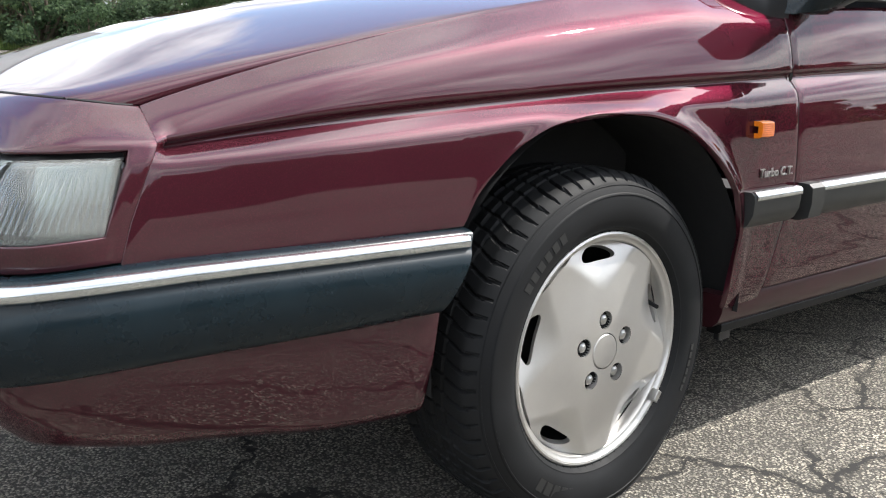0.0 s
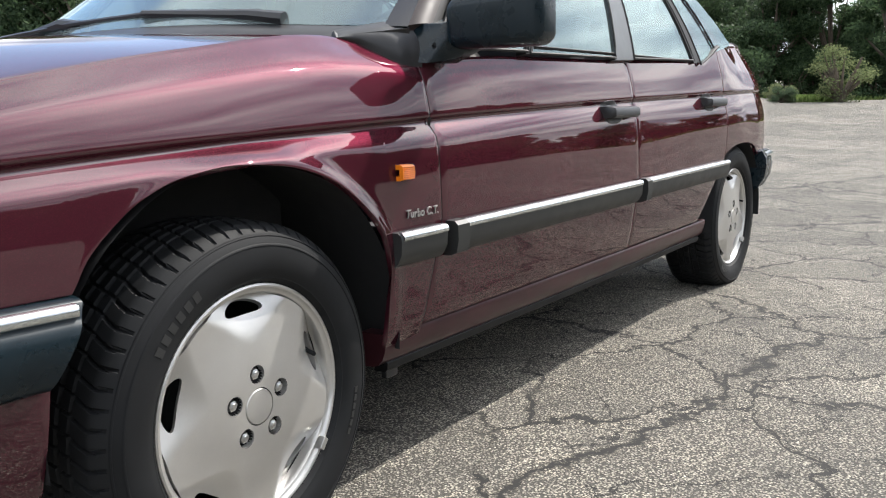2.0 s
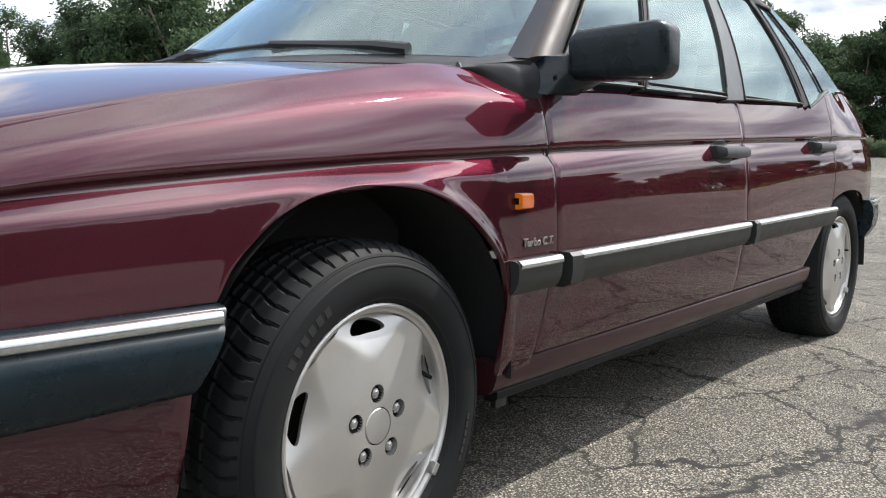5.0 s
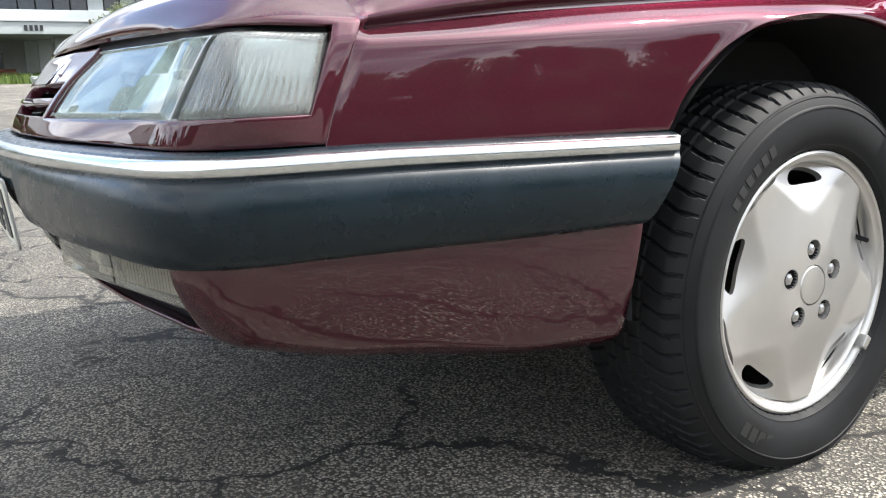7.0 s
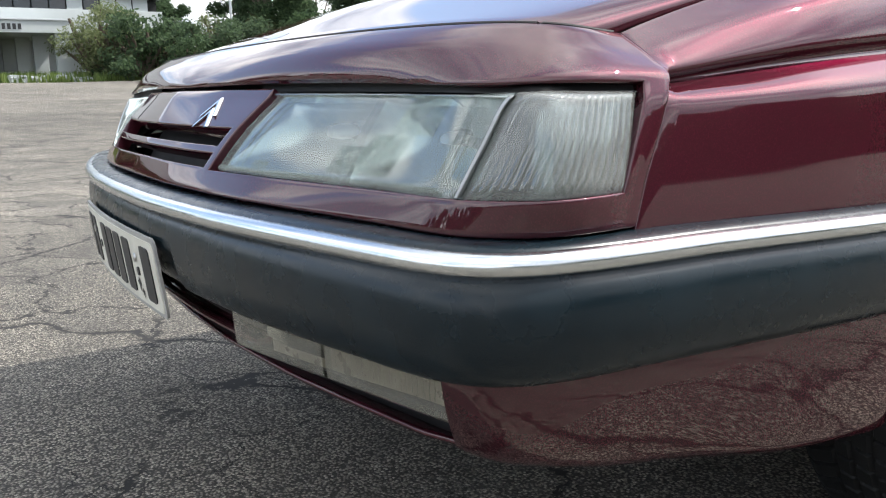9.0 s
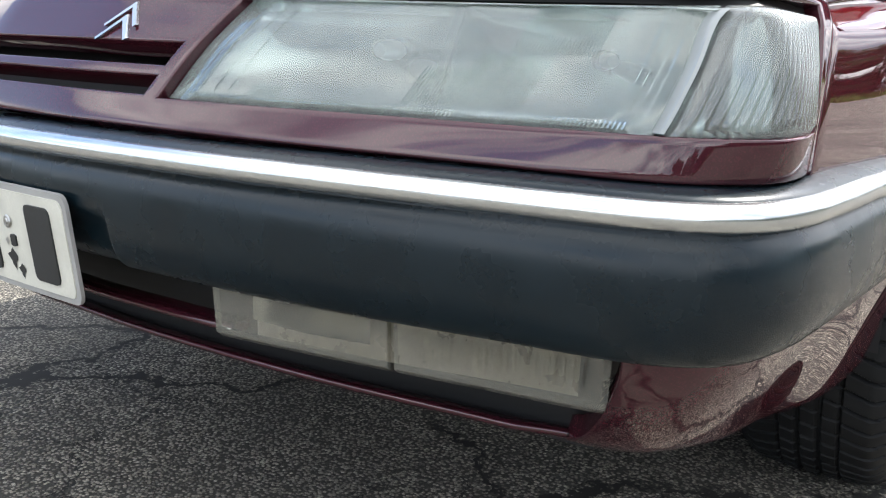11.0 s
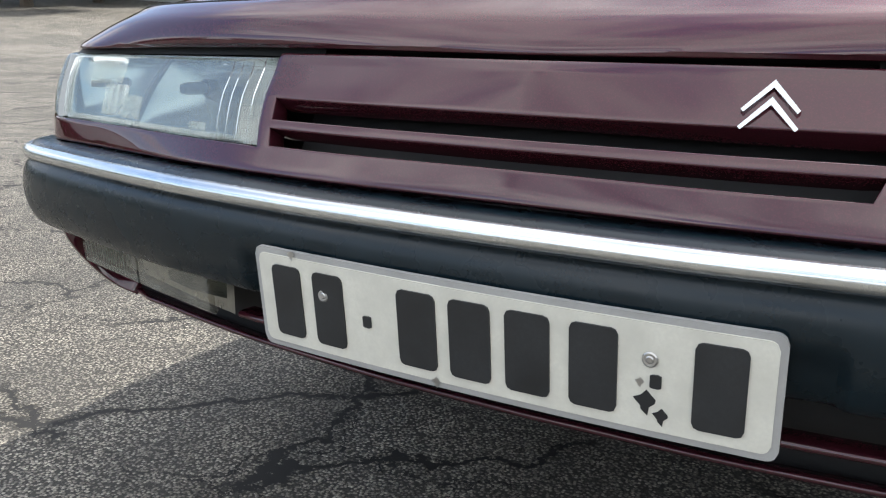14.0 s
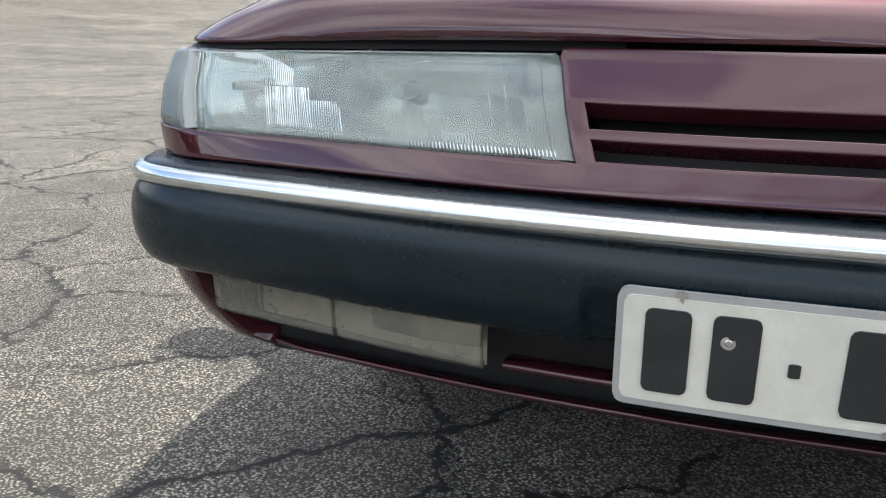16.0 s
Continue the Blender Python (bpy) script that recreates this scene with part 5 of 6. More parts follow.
# cabin: dashboard, seats, wheel
def seat(x, yc):
    s = new("front_seat")
    s.parent = car
    s["label"] = "grey velour seat"
    part("seat_cushion", box(x - .05, x + .45, yc - .25, yc + .25, .50, .68, .05), SEAT, s)
    bm = box(x + .40, x + .55, yc - .25, yc + .25, .60, 1.12, .05)
    for v in bm.verts:
        v.co.x += (v.co.z - .6) * .35
    part("backrest", bm, SEAT, s)
    bm = box(x + .60, x + .70, yc - .13, yc + .13, 1.14, 1.28, .035)
    part("headrest", bm, SEAT, s)


for x in (1.05, 1.95):
    for yc in (.56, 1.34):
        seat(x, yc)
part("dashboard", box(.50, .92, .20, 2 * MID - .20, .70, .955, .06), TRIM, car)
ring = [(.98 + .05 * math.sin(a), .56 + .19 * math.cos(a), .90 + .18 * math.sin(a)) for a in [2 * math.pi * k / 28 for k in range(29)]]
part("steering_wheel", tube(ring, .014, 8), TRIM, car)


# ---- wheels ----
SLOT = [radians(91 + 72 * k) for k in range(5)]


def near_slot(a):
    return min(abs((a - s + math.pi) % (2 * math.pi) - math.pi) for s in SLOT)


def tyre_mesh(n, squash):
    prof = [(.208, -.022), (.213, -.012), (.219, -.002), (.224, .0035), (.2252, .0052), (.2268, .0052), (.228, .0058), (.235, .0095), (.242, .012), (.250, .0134), (.258, .014), (.272, .013), (.2755, .0122), (.2765, .0136), (.2785, .0128), (.280, .0104), (.285, .008), (.2905, .0045), (.2915, .0056), (.2935, .0044), (.2945, .0018), (.297, .000), (.306, -.009), (.3115, -.018)]
    tread = [(.3135 + .0045 * math.sin(math.pi * f), -.024 - .157 * f) for f in spread(0, 1, 44)]
    back = [(r, -.205 - o) for r, o in reversed(prof)]
    full = [(r + .008 * smooth((r - .225) / .075), o) for r, o in prof + tread + back]
    cols = []
    for k in range(n):
        a = 2 * math.pi * k / n
        col = []
        for r, o in full:
            depth = 0.0
            if -.195 < o < -.006:
                inn = min(abs(o + .060), abs(o + .145))
                mid = min(abs(o + .088), abs(o + .117))
                if inn < .0019 or mid < .0040:
                    depth = .006
                ribs = 66
                if o > -.062 or o < -.143:
                    e = (o + .018) if o > -.1 else (-.187 - o)
                    ph = a * ribs / (2 * math.pi) + 9.0 * abs(e) + 90 * e * e
                    if (ph % 1.0) < .20:
                        depth = max(depth, .0065 * smooth((abs(e) + .010) / .012))
                elif ((a * ribs / (2 * math.pi) - o * 9) % 1.0) < .16:
                    depth = max(depth, .0045)
            rr = r - depth
            x, z = rr * math.cos(a), rr * math.sin(a)
            oo = o
            if z < -squash:
                z = -squash
            if z < -.22:
                oo += .008 * smooth((-.22 - z) / .07) * (1 if o > -.1 else -1) * (1 if r < .3 else 0)
            col.append((x, -oo, z))
        cols.append(col)
    cols.append(cols[0])
    return welded(*grid_mesh(cols), dist=1e-6)


def disc_mesh():
    n, m = 360, 64
    rs = spread(.0335, .1965, m)

    def height(r, a):
        o = .004 - .012 * smooth((r - .05) / .13)
        d = near_slot(a)
        r0 = .112 + .078 * (d / .50) ** 2
        s = max(0.0, r - r0) / .070
        return o - .021 * s ** 1.7

    def in_hole(r, a):
        return ((r - .1755) / .0126) ** 2 + (near_slot(a) * r / .0440) ** 2 < 1

    verts, faces, idx = [], [], {}
    for i in range(n):
        a = 2 * math.pi * i / n
        for j, r in enumerate(rs):
            idx[i, j] = len(verts)
            verts.append([r * math.cos(a), -height(r, a), r * math.sin(a)])
    pockets = [(.058 * math.cos(s), .058 * math.sin(s)) for s in SLOT]
    for i in range(n):
        for j in range(m - 1):
            a, r = 2 * math.pi * (i + .5) / n, (rs[j] + rs[j + 1]) / 2
            if in_hole(r, a) or any(math.hypot(r * math.cos(a) - px, r * math.sin(a) - pz) < .0165 for px, pz in pockets):
                continue
            k = (i + 1) % n
            faces.append((idx[i, j], idx[k, j], idx[k, j + 1], idx[i, j + 1]))
    bm = clean(to_bm(verts, faces))
    # hole edges drawn out to their true curves
    for v in bm.verts:
        if not v.is_boundary:
            continue
        r, a = math.hypot(v.co.x, v.co.z), math.atan2(v.co.z, v.co.x)
        if .04 < r < .075:
            px, pz = min(pockets, key=lambda p: math.hypot(v.co.x - p[0], v.co.z - p[1]))
            d = math.hypot(v.co.x - px, v.co.z - pz)
            v.co.x, v.co.z = px + (v.co.x - px) * .0165 / d, pz + (v.co.z - pz) * .0165 / d
        elif .15 < r < .193:
            s = min(SLOT, key=lambda q: abs((a - q + math.pi) % (2 * math.pi) - math.pi))
            da = (a - s + math.pi) % (2 * math.pi) - math.pi
            k = 1 / math.sqrt(((r - .1755) / .0126) ** 2 + (da * r / .0440) ** 2)
            r2 = .1755 + (r - .1755) * k
            a2 = s + da * k
            v.co = (r2 * math.cos(a2), -height(r2, a2), r2 * math.sin(a2))
    bmesh.ops.recalc_face_normals(bm, faces=list(bm.faces))
    if sum(f.normal.y for f in bm.faces) > 0:
        bmesh.ops.reverse_faces(bm, faces=list(bm.faces))
    return rim(bm, .012)


def build_wheel():
    w = new("wheel")
    w["label"] = "five-slot silver alloy wheel with a black tyre"
    tyre = part("tyre", tyre_mesh(1216, .2965), TYRE, w, "black tyre with worn tread", sharp=28)
    # raised blocks on the side wall stand where the maker's lettering is
    def blocks(a0, a1, n, r0, r1, gap):
        verts, faces = [], []
        step = (a1 - a0) / n
        for k in range(n):
            b0, b1 = a0 + step * k + step * gap / 2, a0 + step * (k + 1) - step * gap / 2
            base = len(verts)
            for out in (.0, .0042):
                for r in (r0, r1):
                    for b in (b0, b1):
                        oo = float(np.interp(r, [.219, .228, .242, .258, .272, .285, .297], [-.002, .006, .012, .014, .013, .008, .0])) + out - .003
                        verts.append((r * math.cos(b), -oo, r * math.sin(b)))
            for f in ((4, 5, 7, 6), (0, 1, 5, 4), (2, 6, 7, 3), (0, 4, 6, 2), (1, 3, 7, 5)):
                faces.append(tuple(base + q for q in f))
        bm = to_bm(verts, faces)
        bmesh.ops.recalc_face_normals(bm, faces=list(bm.faces))
        return bm
    for a0, a1, n, r0, r1, gap in ((118, 146, 6, .249, .266, .35), (228, 268, 8, .250, .272, .22), (330, 352, 6, .256, .264, .3)):
        step = (a1 - a0) / n
        for k in range(n):
            part("raised_bar", blocks(radians(a0 + step * k), radians(a0 + step * (k + 1)), 1, r0, r1, gap), TYRE_MARK, tyre)
    ring = []
    edge = [(.2135, -.020), (.2165, -.010), (.2155, -.0035), (.212, -.0015), (.2085, -.003), (.2065, -.0075), (.2035, -.0095), (.2005, -.0105), (.1985, -.014), (.1965, -.024), (.1965, -.034)]
    part("rim", welded(*lathe(edge, 120)), ALLOY, w)
    # the barrel is coloured near black for the shade seen through the slots
    part("shaded_rim_barrel", welded(*lathe([(.1964, -.033), (.1964, -.10), (.19, -.12), (.19, -.19)], 60)), DARK, w)
    face = part("wheel_face", disc_mesh(), ALLOY, w, "silver painted wheel face with five slots", sharp=40)
    cap = [(.0, .0065), (.022, .0062), (.0305, .0050), (.0318, .0035), (.0322, .0), (.0322, -.01)]
    part("centre_cap", welded(*lathe(cap, 48)), ALLOY, w)
    back = [(.0, -.012), (.03, -.012), (.034, .002)]
    part("cap_seat", welded(*lathe(back, 48)), DARK, w)
    for s in SLOT:
        px, pz = .058 * math.cos(s), .058 * math.sin(s)
        # pocket walls are near black, their shade put into the colour
        pocket = [(.0168, .004), (.0164, -.006), (.0150, -.012), (.0, -.012)]
        part("bolt_pocket_shade", welded(*lathe(pocket, 20, (px, 0, pz))), DARK, face)
        head = [(.0, .002), (.0045, .002), (.0075, .0), (.0098, -.001), (.0098, -.012)]
        part("wheel_bolt", welded(*lathe(head, 6, (px, 0, pz))), STEEL, w)
    part("brake", welded(*lathe([(.0, -.075), (.135, -.075), (.135, -.095), (.0, -.095)], 40)), DARK, w)
    a = radians(20)
    part("valve", tube([(.176 * math.cos(a), .050, .176 * math.sin(a)), (.166 * math.cos(a), .018, .166 * math.sin(a)), (.160 * math.cos(a), -.002, .160 * math.sin(a))], [.0055, .0042, .0042], 8), TYRE, w, "black rubber valve")
    a = radians(322)
    bm = box(-.012, .012, -.006, .010, -.007, .006, .002)
    bmesh.ops.transform(bm, matrix=Matrix.Translation((.205 * math.cos(a), -.002, .205 * math.sin(a))) @ Matrix.Rotation(-(a + math.pi / 2), 4, "Y"), verts=list(bm.verts))
    part("balance_weight", bm, STEEL, w)
    return w


wheel = build_wheel()
wheel.parent = car
wheel.location = (0.004, 0.112, 0.2965)
wheel.rotation_euler = (0, 0, radians(3))
copy_thing(wheel, pose(2.85, 0.130, 0.2965, 0, 0, 0))
for x in (0.0, 2.85):
    copy_thing(wheel, pose(x, 2 * MID - .115, 0.2965, 0, 0, 180))


# ---- the ground ----
def rise(x, y):
    """The lot lies level round the car and climbs gently towards the buildings."""
    far = .7 * x + .7 * y - 25.0
    away = .75 * smooth((math.hypot(x, y) - 16.0) / 28.0) * smooth((x - .8 * abs(y) - 4.0) / 14.0)
    return away + 0.032 * max(0.0, y - 6.0) * smooth((y - 6.0) / 12.0) + .06 * max(0.0, min(far, 30.0)) * smooth((y - 10.0) / 15.0) * smooth((x - 8.0) / 14.0)


def ground():
    ax = sorted(set([-220, -160, -110, -80, -60, -45, -32, -24, -16, -10, -6, -3, 0, 3, 6, 10, 16, 24, 32, 40, 50, 60, 80, 110, 160, 220]))
    ay = sorted(set([-220, -160, -110, -80, -60, -40, -24, -12, -6, -3, 0, 3, 6, 7, 8, 9, 10, 12, 14, 16, 18, 22, 28, 36, 46, 58, 70, 80, 110, 160, 220]))
    pts = [[(x, y, rise(x, min(y, 80))) for y in ay] for x in ax]
    ob = part("ground", grid_mesh(pts), ASPHALT)
    tagged(ob, "bleached cracked asphalt of an old car park", "ground", kind="structure")


ground()


# ---- plants ----
def leaf_cloud(rng, blobs, count, size):
    """Small bent leaves scattered through a set of (centre, radii) clumps, denser outside."""
    verts, faces = [], []
    weights = np.array([b[1][0] * b[1][1] * b[1][2] for b in blobs]) ** .7
    pick = rng.choice(len(blobs), count, p=weights / weights.sum())
    dirs = rng.normal(size=(count, 3))
    dirs /= np.linalg.norm(dirs, axis=1)[:, None]
    rad = rng.random(count) ** .4
    lump = rng.random((len(blobs), 8))
    for k in range(count):
        c, r = blobs[pick[k]]
        d = dirs[k] * rad[k] * (1 + .25 * math.sin(7 * dirs[k][0] + 9 * lump[pick[k]][0]) * math.cos(6 * dirs[k][2] + 7 * lump[pick[k]][1]))
        p = Vector((c[0] + d[0] * r[0], c[1] + d[1] * r[1], c[2] + d[2] * r[2]))
        a = Vector(rng.normal(size=3)).normalized()
        b = a.orthogonal().normalized()
        s = size * (.6 + .8 * rng.random())
        i = len(verts)
        verts += [p - a * s, p + b * s * .5, p + a * s, p - b * s * .5]
        faces += [(i, i + 1, i + 2), (i, i + 2, i + 3)]
    return verts, faces


def make_tree(seed, height, width, name="tree", label="broad dark green oak tree", leaf=None, count=30000, size=.105, bare=.22):
    rng = np.random.default_rng(seed)
    t = new(name)
    tagged(t, label, "tree", group="trees round the car park")
    trunk_h = height * bare
    limbs = [tube([(0, 0, -.3), (.1, .05, trunk_h * .6), (rng.normal() * .2, rng.normal() * .2, trunk_h * 1.3), (rng.normal() * .4, rng.normal() * .4, height * .75)], [.30, .24, .18, .05], 8)]
    blobs = []
    for k in range(26):
        a = rng.random() * 2 * math.pi
        h = bare + (1.0 - bare) * rng.random()
        out = width * .42 * rng.random() ** .6 * (1.15 - .75 * abs(h - .5))
        c = (out * math.cos(a), out * math.sin(a), height * (h * .86 + .02))
        r = width * (.09 + .10 * rng.random())
        blobs.append((c, (r, r, r * .72)))
        limbs.append(tube([(0, 0, trunk_h * (.7 + .5 * rng.random())), (c[0] * .5, c[1] * .5, (trunk_h + c[2]) / 2), c], [.11, .07, .02], 6))
    verts, faces = [], []
    for v, f in limbs:
        n = len(verts)
        verts += v
        faces += [tuple(n + i for i in q) for q in f]
    part("trunk", (verts, faces), BARK, t)
    v, f = leaf_cloud(rng, blobs, count, size)
    part("crown", (v, f), leaf or LEAF, t, flat=True)
    return t


def put(ob, x, y, turn, scale):
    c = copy_thing(ob, Matrix.Translation((x, y, rise(x, min(y, 80)) - .05)) @ Matrix.Rotation(turn, 4, "Z"))
    c.scale = (scale, scale, scale)
    return c


def polar(az, r):
    return -.9 + r * math.cos(radians(az)), -1.0 + r * math.sin(radians(az))


def plants():
    rng = np.random.default_rng(5)
    kinds = [make_tree(11, 9.0, 8.5), make_tree(12, 10.0, 7.0), make_tree(13, 7.5, 9.0), make_tree(14, 8.6, 7.6, bare=.18)]
    bush = make_tree(21, 3.2, 3.6, "bush", "bushy pale green shrub at the edge of the lot", LEAF_LIGHT, 4200, .07, .04)
    scrub = make_tree(22, 2.2, 4.0, "bush", "low dark green shrub at the edge of the lot", LEAF, 5000, .085, .02)
    first = [(kinds[0], 20.8, 58, 1.04), (kinds[1], 14.2, 60, .84), (kinds[3], 7.2, 58, 1.10), (kinds[1], 10.8, 61, .97), (kinds[2], 17.4, 60, .94), (bush, 10.2, 41, .80)]
    for ob, az, r, s in first:
        x, y = polar(az, r)
        m = Matrix.Translation((x, y, rise(x, min(y, 80)) - .05)) @ Matrix.Rotation(rng.random() * 6, 4, "Z")
        if ob.location.length == 0:
            ob.matrix_basis = m @ Matrix.Diagonal((s, s, s, 1))
        else:
            c = copy_thing(ob, m)
            c.scale = (s, s, s)
    x, y = polar(13.5, 41)
    scrub.location = (x, y, rise(x, y))
    scrub.scale = (.34, .34, .30)
    # a closed belt of trees round the lot
    for az, r, s in [(4.9, 63, .80), (2.8, 66, .50), (1.0, 60, .82), (-2, 58, .82), (12.6, 66, .78), (15.8, 66, .78), (17.6, 66, .78), (24.0, 60, .92), (9.0, 62, .93), (19.2, 64, .9), (22.4, 63, .94), (27.5, 62, .8), (31, 60, .8),
                     (57.5, 42, 1.02), (53.5, 46, .92), (60.5, 46, .95), (64, 60, .85), (67.5, 66, .95), (70.5, 70, 1.0), (72.0, 74, .8), (76.2, 76, .55), (77.5, 90, .9)]:
        x, y = polar(az, r)
        put(kinds[int(rng.integers(4))], x, y, rng.random() * 6, s)
    for az in np.arange(96, 352, 4.0):
        south = 240 < az < 326
        r = (46 if south else 58) + 10 * rng.random()
        x, y = polar(az, r)
        put(kinds[int(rng.integers(4))], x, y, rng.random() * 6, (1.05 if south else .52) + .25 * rng.random())
    for az in np.arange(236, 330, 3.0):
        x, y = polar(az, 60 + 5 * rng.random())
        put(kinds[int(rng.integers(4))], x, y, rng.random() * 6, 1.1 + .2 * rng.random())
        x, y = polar(az + 1.5, 43 + 2 * rng.random())
        put(scrub, x, y, rng.random() * 6, 1.5 + .5 * rng.random())
    for az, r, s in [(3.0, 42, .68), (1.4, 44, .65), (14.0, 46, .30), (13.1, 45, .26), (78.7, 64, 1.2), (79.9, 62, 1.5), (81.1, 63, 1.7), (77.9, 63, 1.0), (77, 66, 1.0), (74, 66, 1.1), (71, 68, 1.0)]:
        x, y = polar(az, r)
        put(bush if az > 30 or s < .7 else scrub, x, y, rng.random() * 6, s)
    for az in list(np.arange(-6, 34, 1.7)) + list(np.arange(56, 80, 2.2)) + list(np.arange(96, 352, 4.0)):
        x, y = polar(az + rng.random(), 54 + 6 * rng.random())
        put(scrub, x, y, rng.random() * 6, .9 + .9 * rng.random())


plants()


def grass(name, label, spots, count, seed, height=.35):
    rng = np.random.default_rng(seed)
    verts, faces = [], []
    for k in range(count):
        az0, az1, r0, r1 = spots[int(rng.integers(len(spots)))]
        x, y = polar(az0 + (az1 - az0) * rng.random(), r0 + (r1 - r0) * rng.random())
        z = rise(x, min(y, 80))
        h = height * (.5 + rng.random())
        a = rng.random() * 6.28
        w = .05 + .05 * rng.random()
        i = len(verts)
        verts += [(x - w * math.cos(a), y - w * math.sin(a), z), (x + w * math.cos(a), y + w * math.sin(a), z), (x + rng.normal() * .12, y + rng.normal() * .12, z + h)]
        faces.append((i, i + 1, i + 2))
    tagged(part(name, (verts, faces), LEAF_DRY, flat=True), label, "grass", kind="stuff")


grass("grass", "uncut grass along the edge of the lot", [(-12, 7.5, 44, 60), (0.5, 7.5, 38, 43), (8, 30, 53, 60), (10.5, 13, 41, 45)], 9000, 3, .24)
grass("grass", "uncut grass in front of the office building", [(70, 100, 58, 72), (56, 78, 56, 75)], 22000, 4, .5)
grass("grass", "uncut grass along the edge of the lot", [(100, 348, 52, 66)], 22000, 6, .5)


# ---- buildings ----
def office_low():
    """The long white office with its porch, far across the lot."""
    z0 = rise(0, 70) - .1
    b = thing("office_building", "white two-storey office with broken dark windows and a porch", "building", (0, 0, 0))
    x0, x1 = -42.0, 15.4
    part("wall", box(x0, x1, 70.0, 84, z0 + 3.5, z0 + 5.3, .03), CONCRETE, b)
    part("wall", box(x0, x1, 70.0, 84, z0 + 6.25, z0 + 11.0, .03), CONCRETE, b)
    part("wall", box(x0, x1 - 1.5, 72.5, 83, z0, z0 + 3.5), GREY_CONCRETE, b, "shaded ground floor wall")
    part("parapet", box(x0 - .1, x1 + .1, 69.9, 84.1, z0 + 11.0, z0 + 11.25, .03), GREY_CONCRETE, b)
    part("wall", box(x0, x1 - .3, 70.6, 83, z0 + 5.3, z0 + 6.25), DARK, b)
    rng = np.random.default_rng(2)
    x = x0
    while x < x1 - .4:
        w = 1.15
        if rng.random() > .16:
            part("window", box(x + .05, min(x + w, x1 - .1), 70.25, 70.30, z0 + 5.3, z0 + 6.25), PANE if rng.random() > .12 else CONCRETE, b)
        x += w + .05
    # porch: slab, columns and number bars
    p = part("porch_roof", box(-14, 7.3, 61.5, 70.2, z0 + 2.95, z0 + 3.75, .04), CONCRETE, b)
    part("roof_edge", box(-14.1, 7.4, 61.4, 70.1, z0 + 3.75, z0 + 3.87, .02), GREY_CONCRETE, p)
    for cx, cy in ((6.8, 62.0), (5.7, 64.6), (4.8, 66.8), (4.1, 69.2), (-2.4, 62.0), (-13, 62.0)):
        part("column", box(cx - .45, cx + .45, cy - .3, cy + .3, z0 - .3, z0 + 2.97, .03), CONCRETE, b)
    for k in range(4):
        part("number_bar", box(3.25 + k * .31, 3.45 + k * .31, 61.46, 61.50, z0 + 3.15, z0 + 3.52), PLATE_BLACK, p)
    part("door", box(.5, 2.3, 72.40, 72.48, z0, z0 + 2.3), PANE, b)
    for k in range(6):
        bm = box(1.0, 3.4 - .12 * k, 66.6, 67.6, z0 - .5 + .24 * k, z0 - .30 + .24 * k, .02)
        tagged(part("board_stack", bm, BRICK), "reddish boards stacked under the porch", "boards", group="stack of boards")
    for k in range(14):
        cx, cy, s = 3.4 + 4.2 * rng.random(), 57.5 + 1.4 * rng.random(), .2 + .35 * rng.random()
        cz = rise(cx, cy)
        bm = box(cx - s, cx + s, cy - s * .5, cy + s * .5, cz - .05, cz + s * .7, .03)
        for v in bm.verts:
            v.co += Vector(rng.normal(size=3) * .05)
        tagged(part("rubble_slab", bm, CONCRETE), "broken white slab on the grass before the porch", "rubble", group="rubble heap")


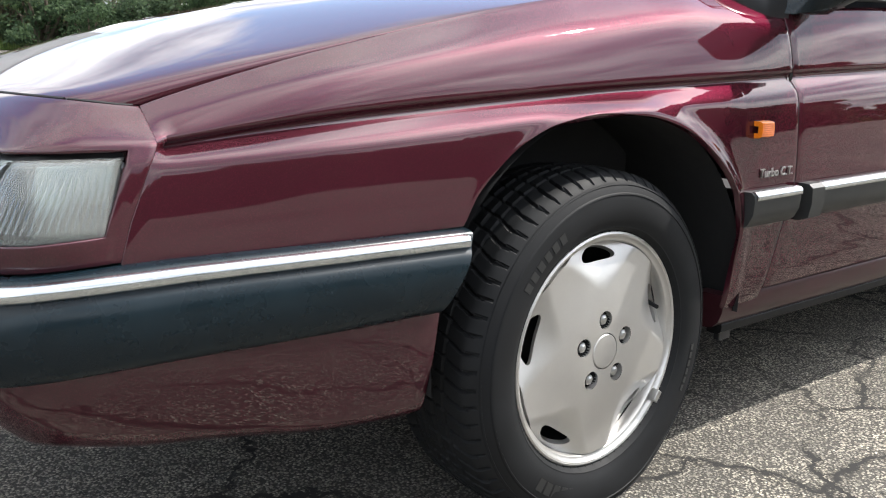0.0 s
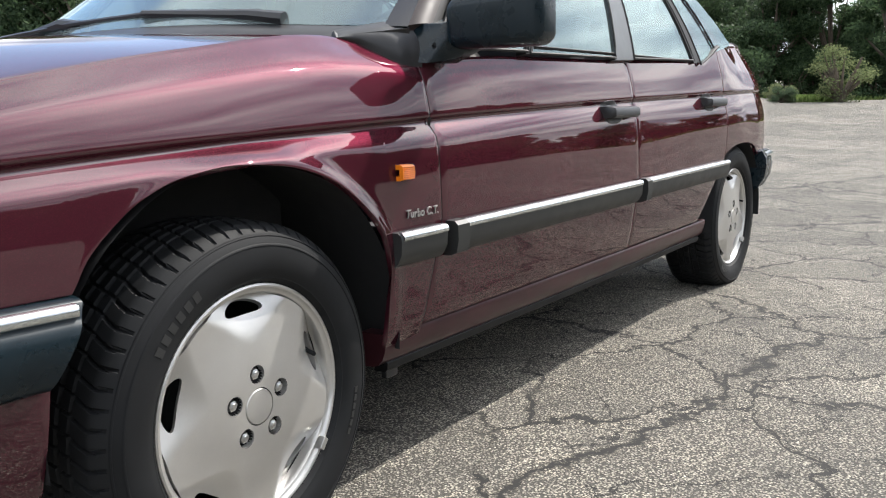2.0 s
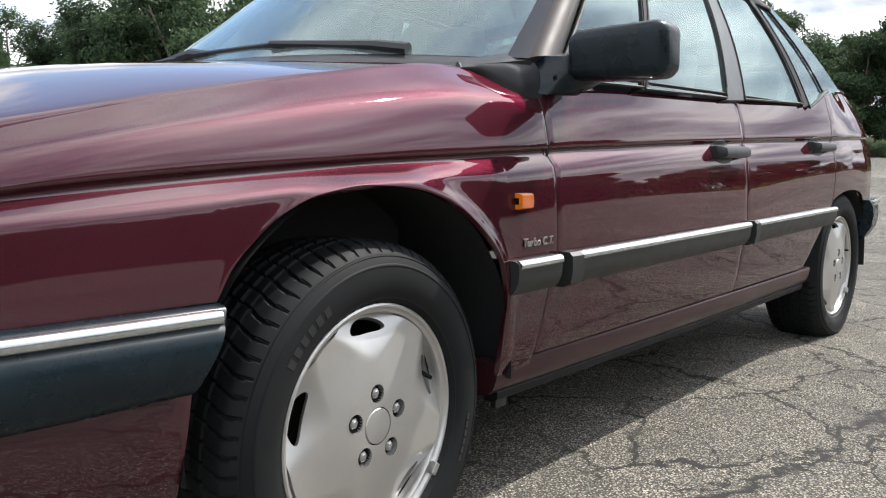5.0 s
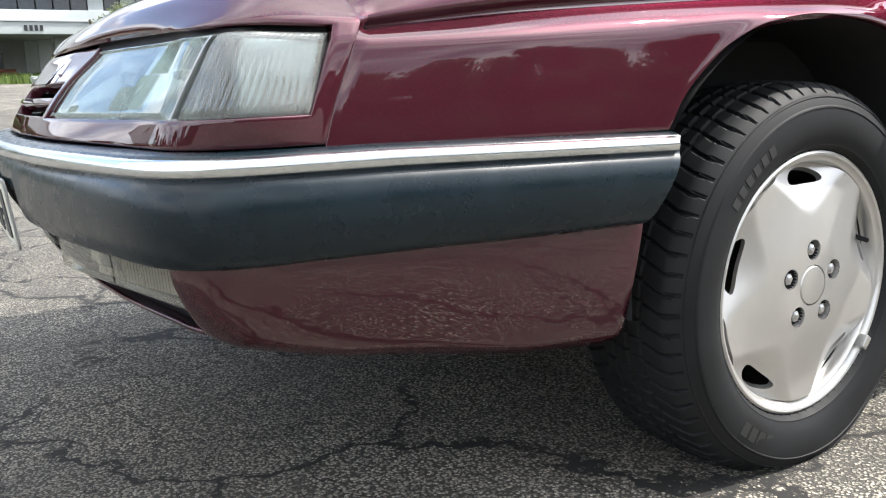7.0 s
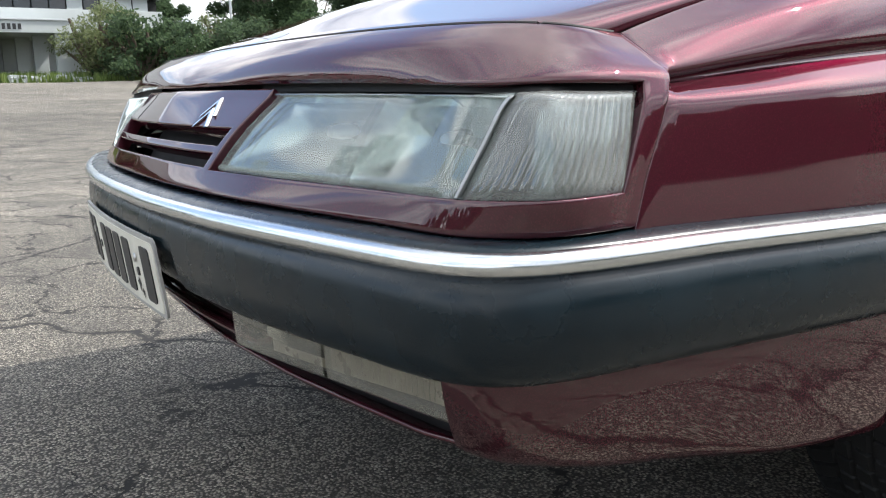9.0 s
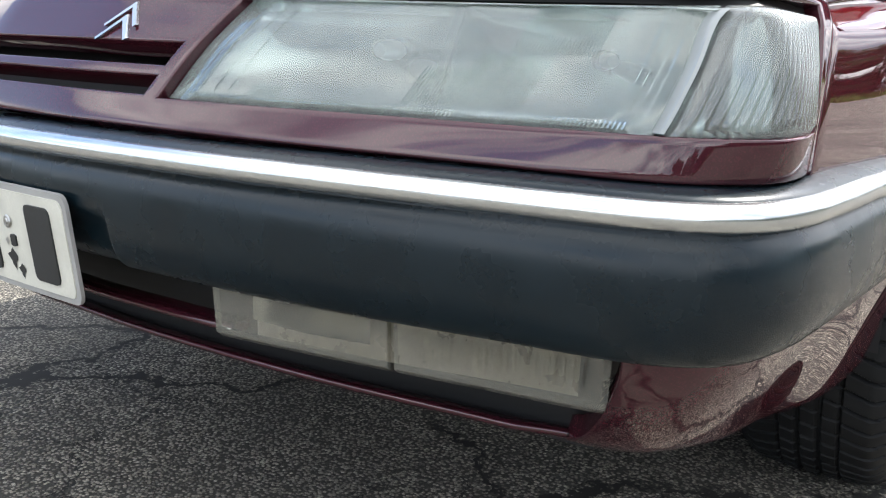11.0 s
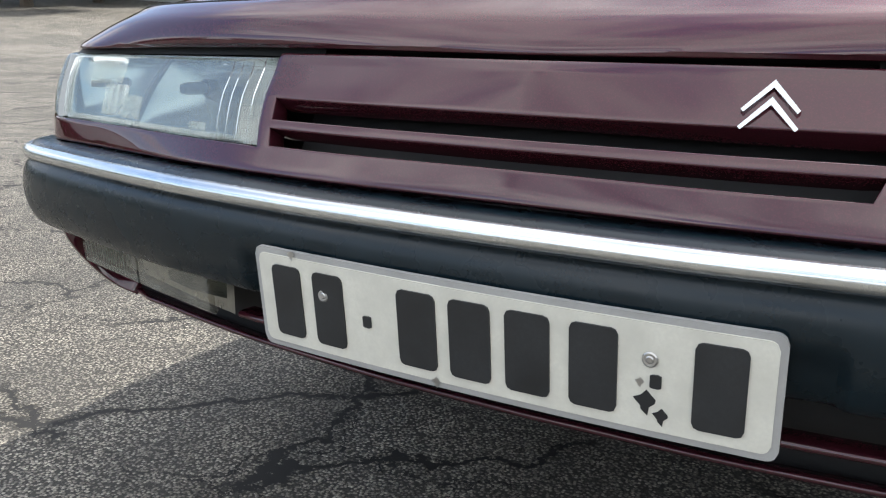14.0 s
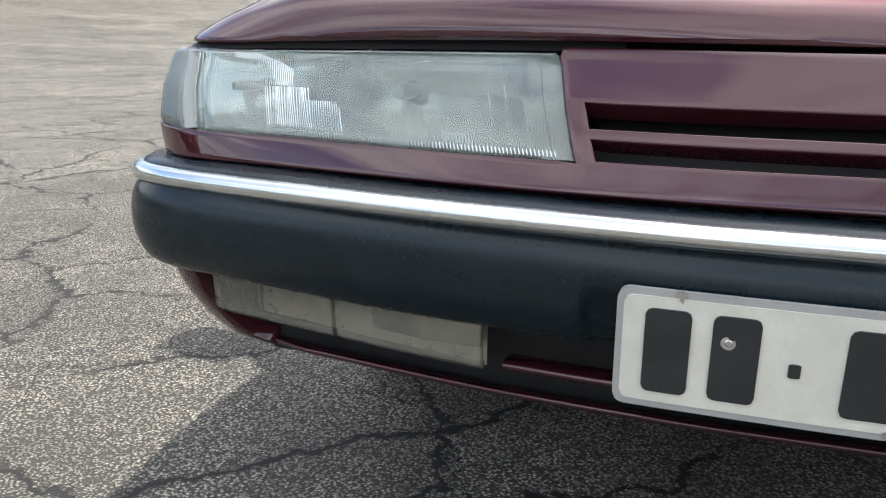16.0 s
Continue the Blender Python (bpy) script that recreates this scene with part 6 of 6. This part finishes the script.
def office_tall():
    """The grey office block seen over the windscreen, its corner towards the car."""
    b = thing("office_block", "grey concrete office block with dark window bands", "building")
    corner, left, right = Vector((31.8, 29.9)), Vector((29.7, 41.8)), Vector((52, 26.5))
    z0, top = 1.0, 11.6

    def face(a, c, lo, hi, out, mat, name, n=1, gap=0.0):
        d = (c - a).normalized()
        nrm = Vector((d.y, -d.x))
        if nrm.dot(-a) < 0:
            nrm = -nrm
        length = (c - a).length
        for k in range(n):
            s0, s1 = length * k / n + gap, length * (k + 1) / n - gap
            p, q = a + d * s0 + nrm * out, a + d * s1 + nrm * out
            r = nrm * -.35
            verts = [(p.x, p.y, lo), (q.x, q.y, lo), (q.x, q.y, hi), (p.x, p.y, hi)]
            verts += [(p.x + r.x, p.y + r.y, lo), (q.x + r.x, q.y + r.y, lo), (q.x + r.x, q.y + r.y, hi), (p.x + r.x, p.y + r.y, hi)]
            bm = to_bm(verts, [(0, 1, 2, 3), (5, 4, 7, 6), (1, 5, 6, 2), (4, 0, 3, 7), (3, 2, 6, 7), (4, 5, 1, 0)])
            bmesh.ops.recalc_face_normals(bm, faces=list(bm.faces))
            part(name, bm, mat, b, flat=True)

    for a, c in ((corner, left), (corner, right)):
        for lo, hi in ((z0, 3.2), (4.4, 6.6), (7.8, 9.2), (10.2, top)):
            face(a, c, lo, hi, 0, GREY_CONCRETE, "wall")
        for lo, hi in ((3.2, 4.4), (6.6, 7.8), (9.2, 10.2)):
            face(a, c, lo, hi, -.25, PANE, "window", 13, .04)
    part("roof", ([(corner.x, corner.y, top - .1), (left.x, left.y, top - .1), (left.x + 26, left.y + 8, top - .1), (right.x, right.y, top - .1)], [(0, 1, 2, 3)]), GREY_CONCRETE, b)
    part("core", ([(corner.x + .6, corner.y + .8, z0), (left.x + .6, left.y, z0), (left.x + .6, left.y, top), (corner.x + .6, corner.y + .8, top),
                   (right.x, right.y + .6, z0), (right.x, right.y + .6, top)], [(0, 1, 2, 3), (0, 4, 5, 3)]), DARK, b)


office_low()
office_tall()

# lamp pole beyond the lot
lx, ly = polar(73.0, 60)
pole = thing("street_lamp", "thin grey lamp pole at the edge of the lot", "lamp pole")
part("pole", tube([(lx, ly, rise(lx, ly)), (lx, ly, 12)], [.10, .06], 10), GREY_CONCRETE, pole)
part("arm", tube([(lx, ly, 11.8), (lx + 1.2, ly - .8, 12.2)], .05, 8), GREY_CONCRETE, pole)
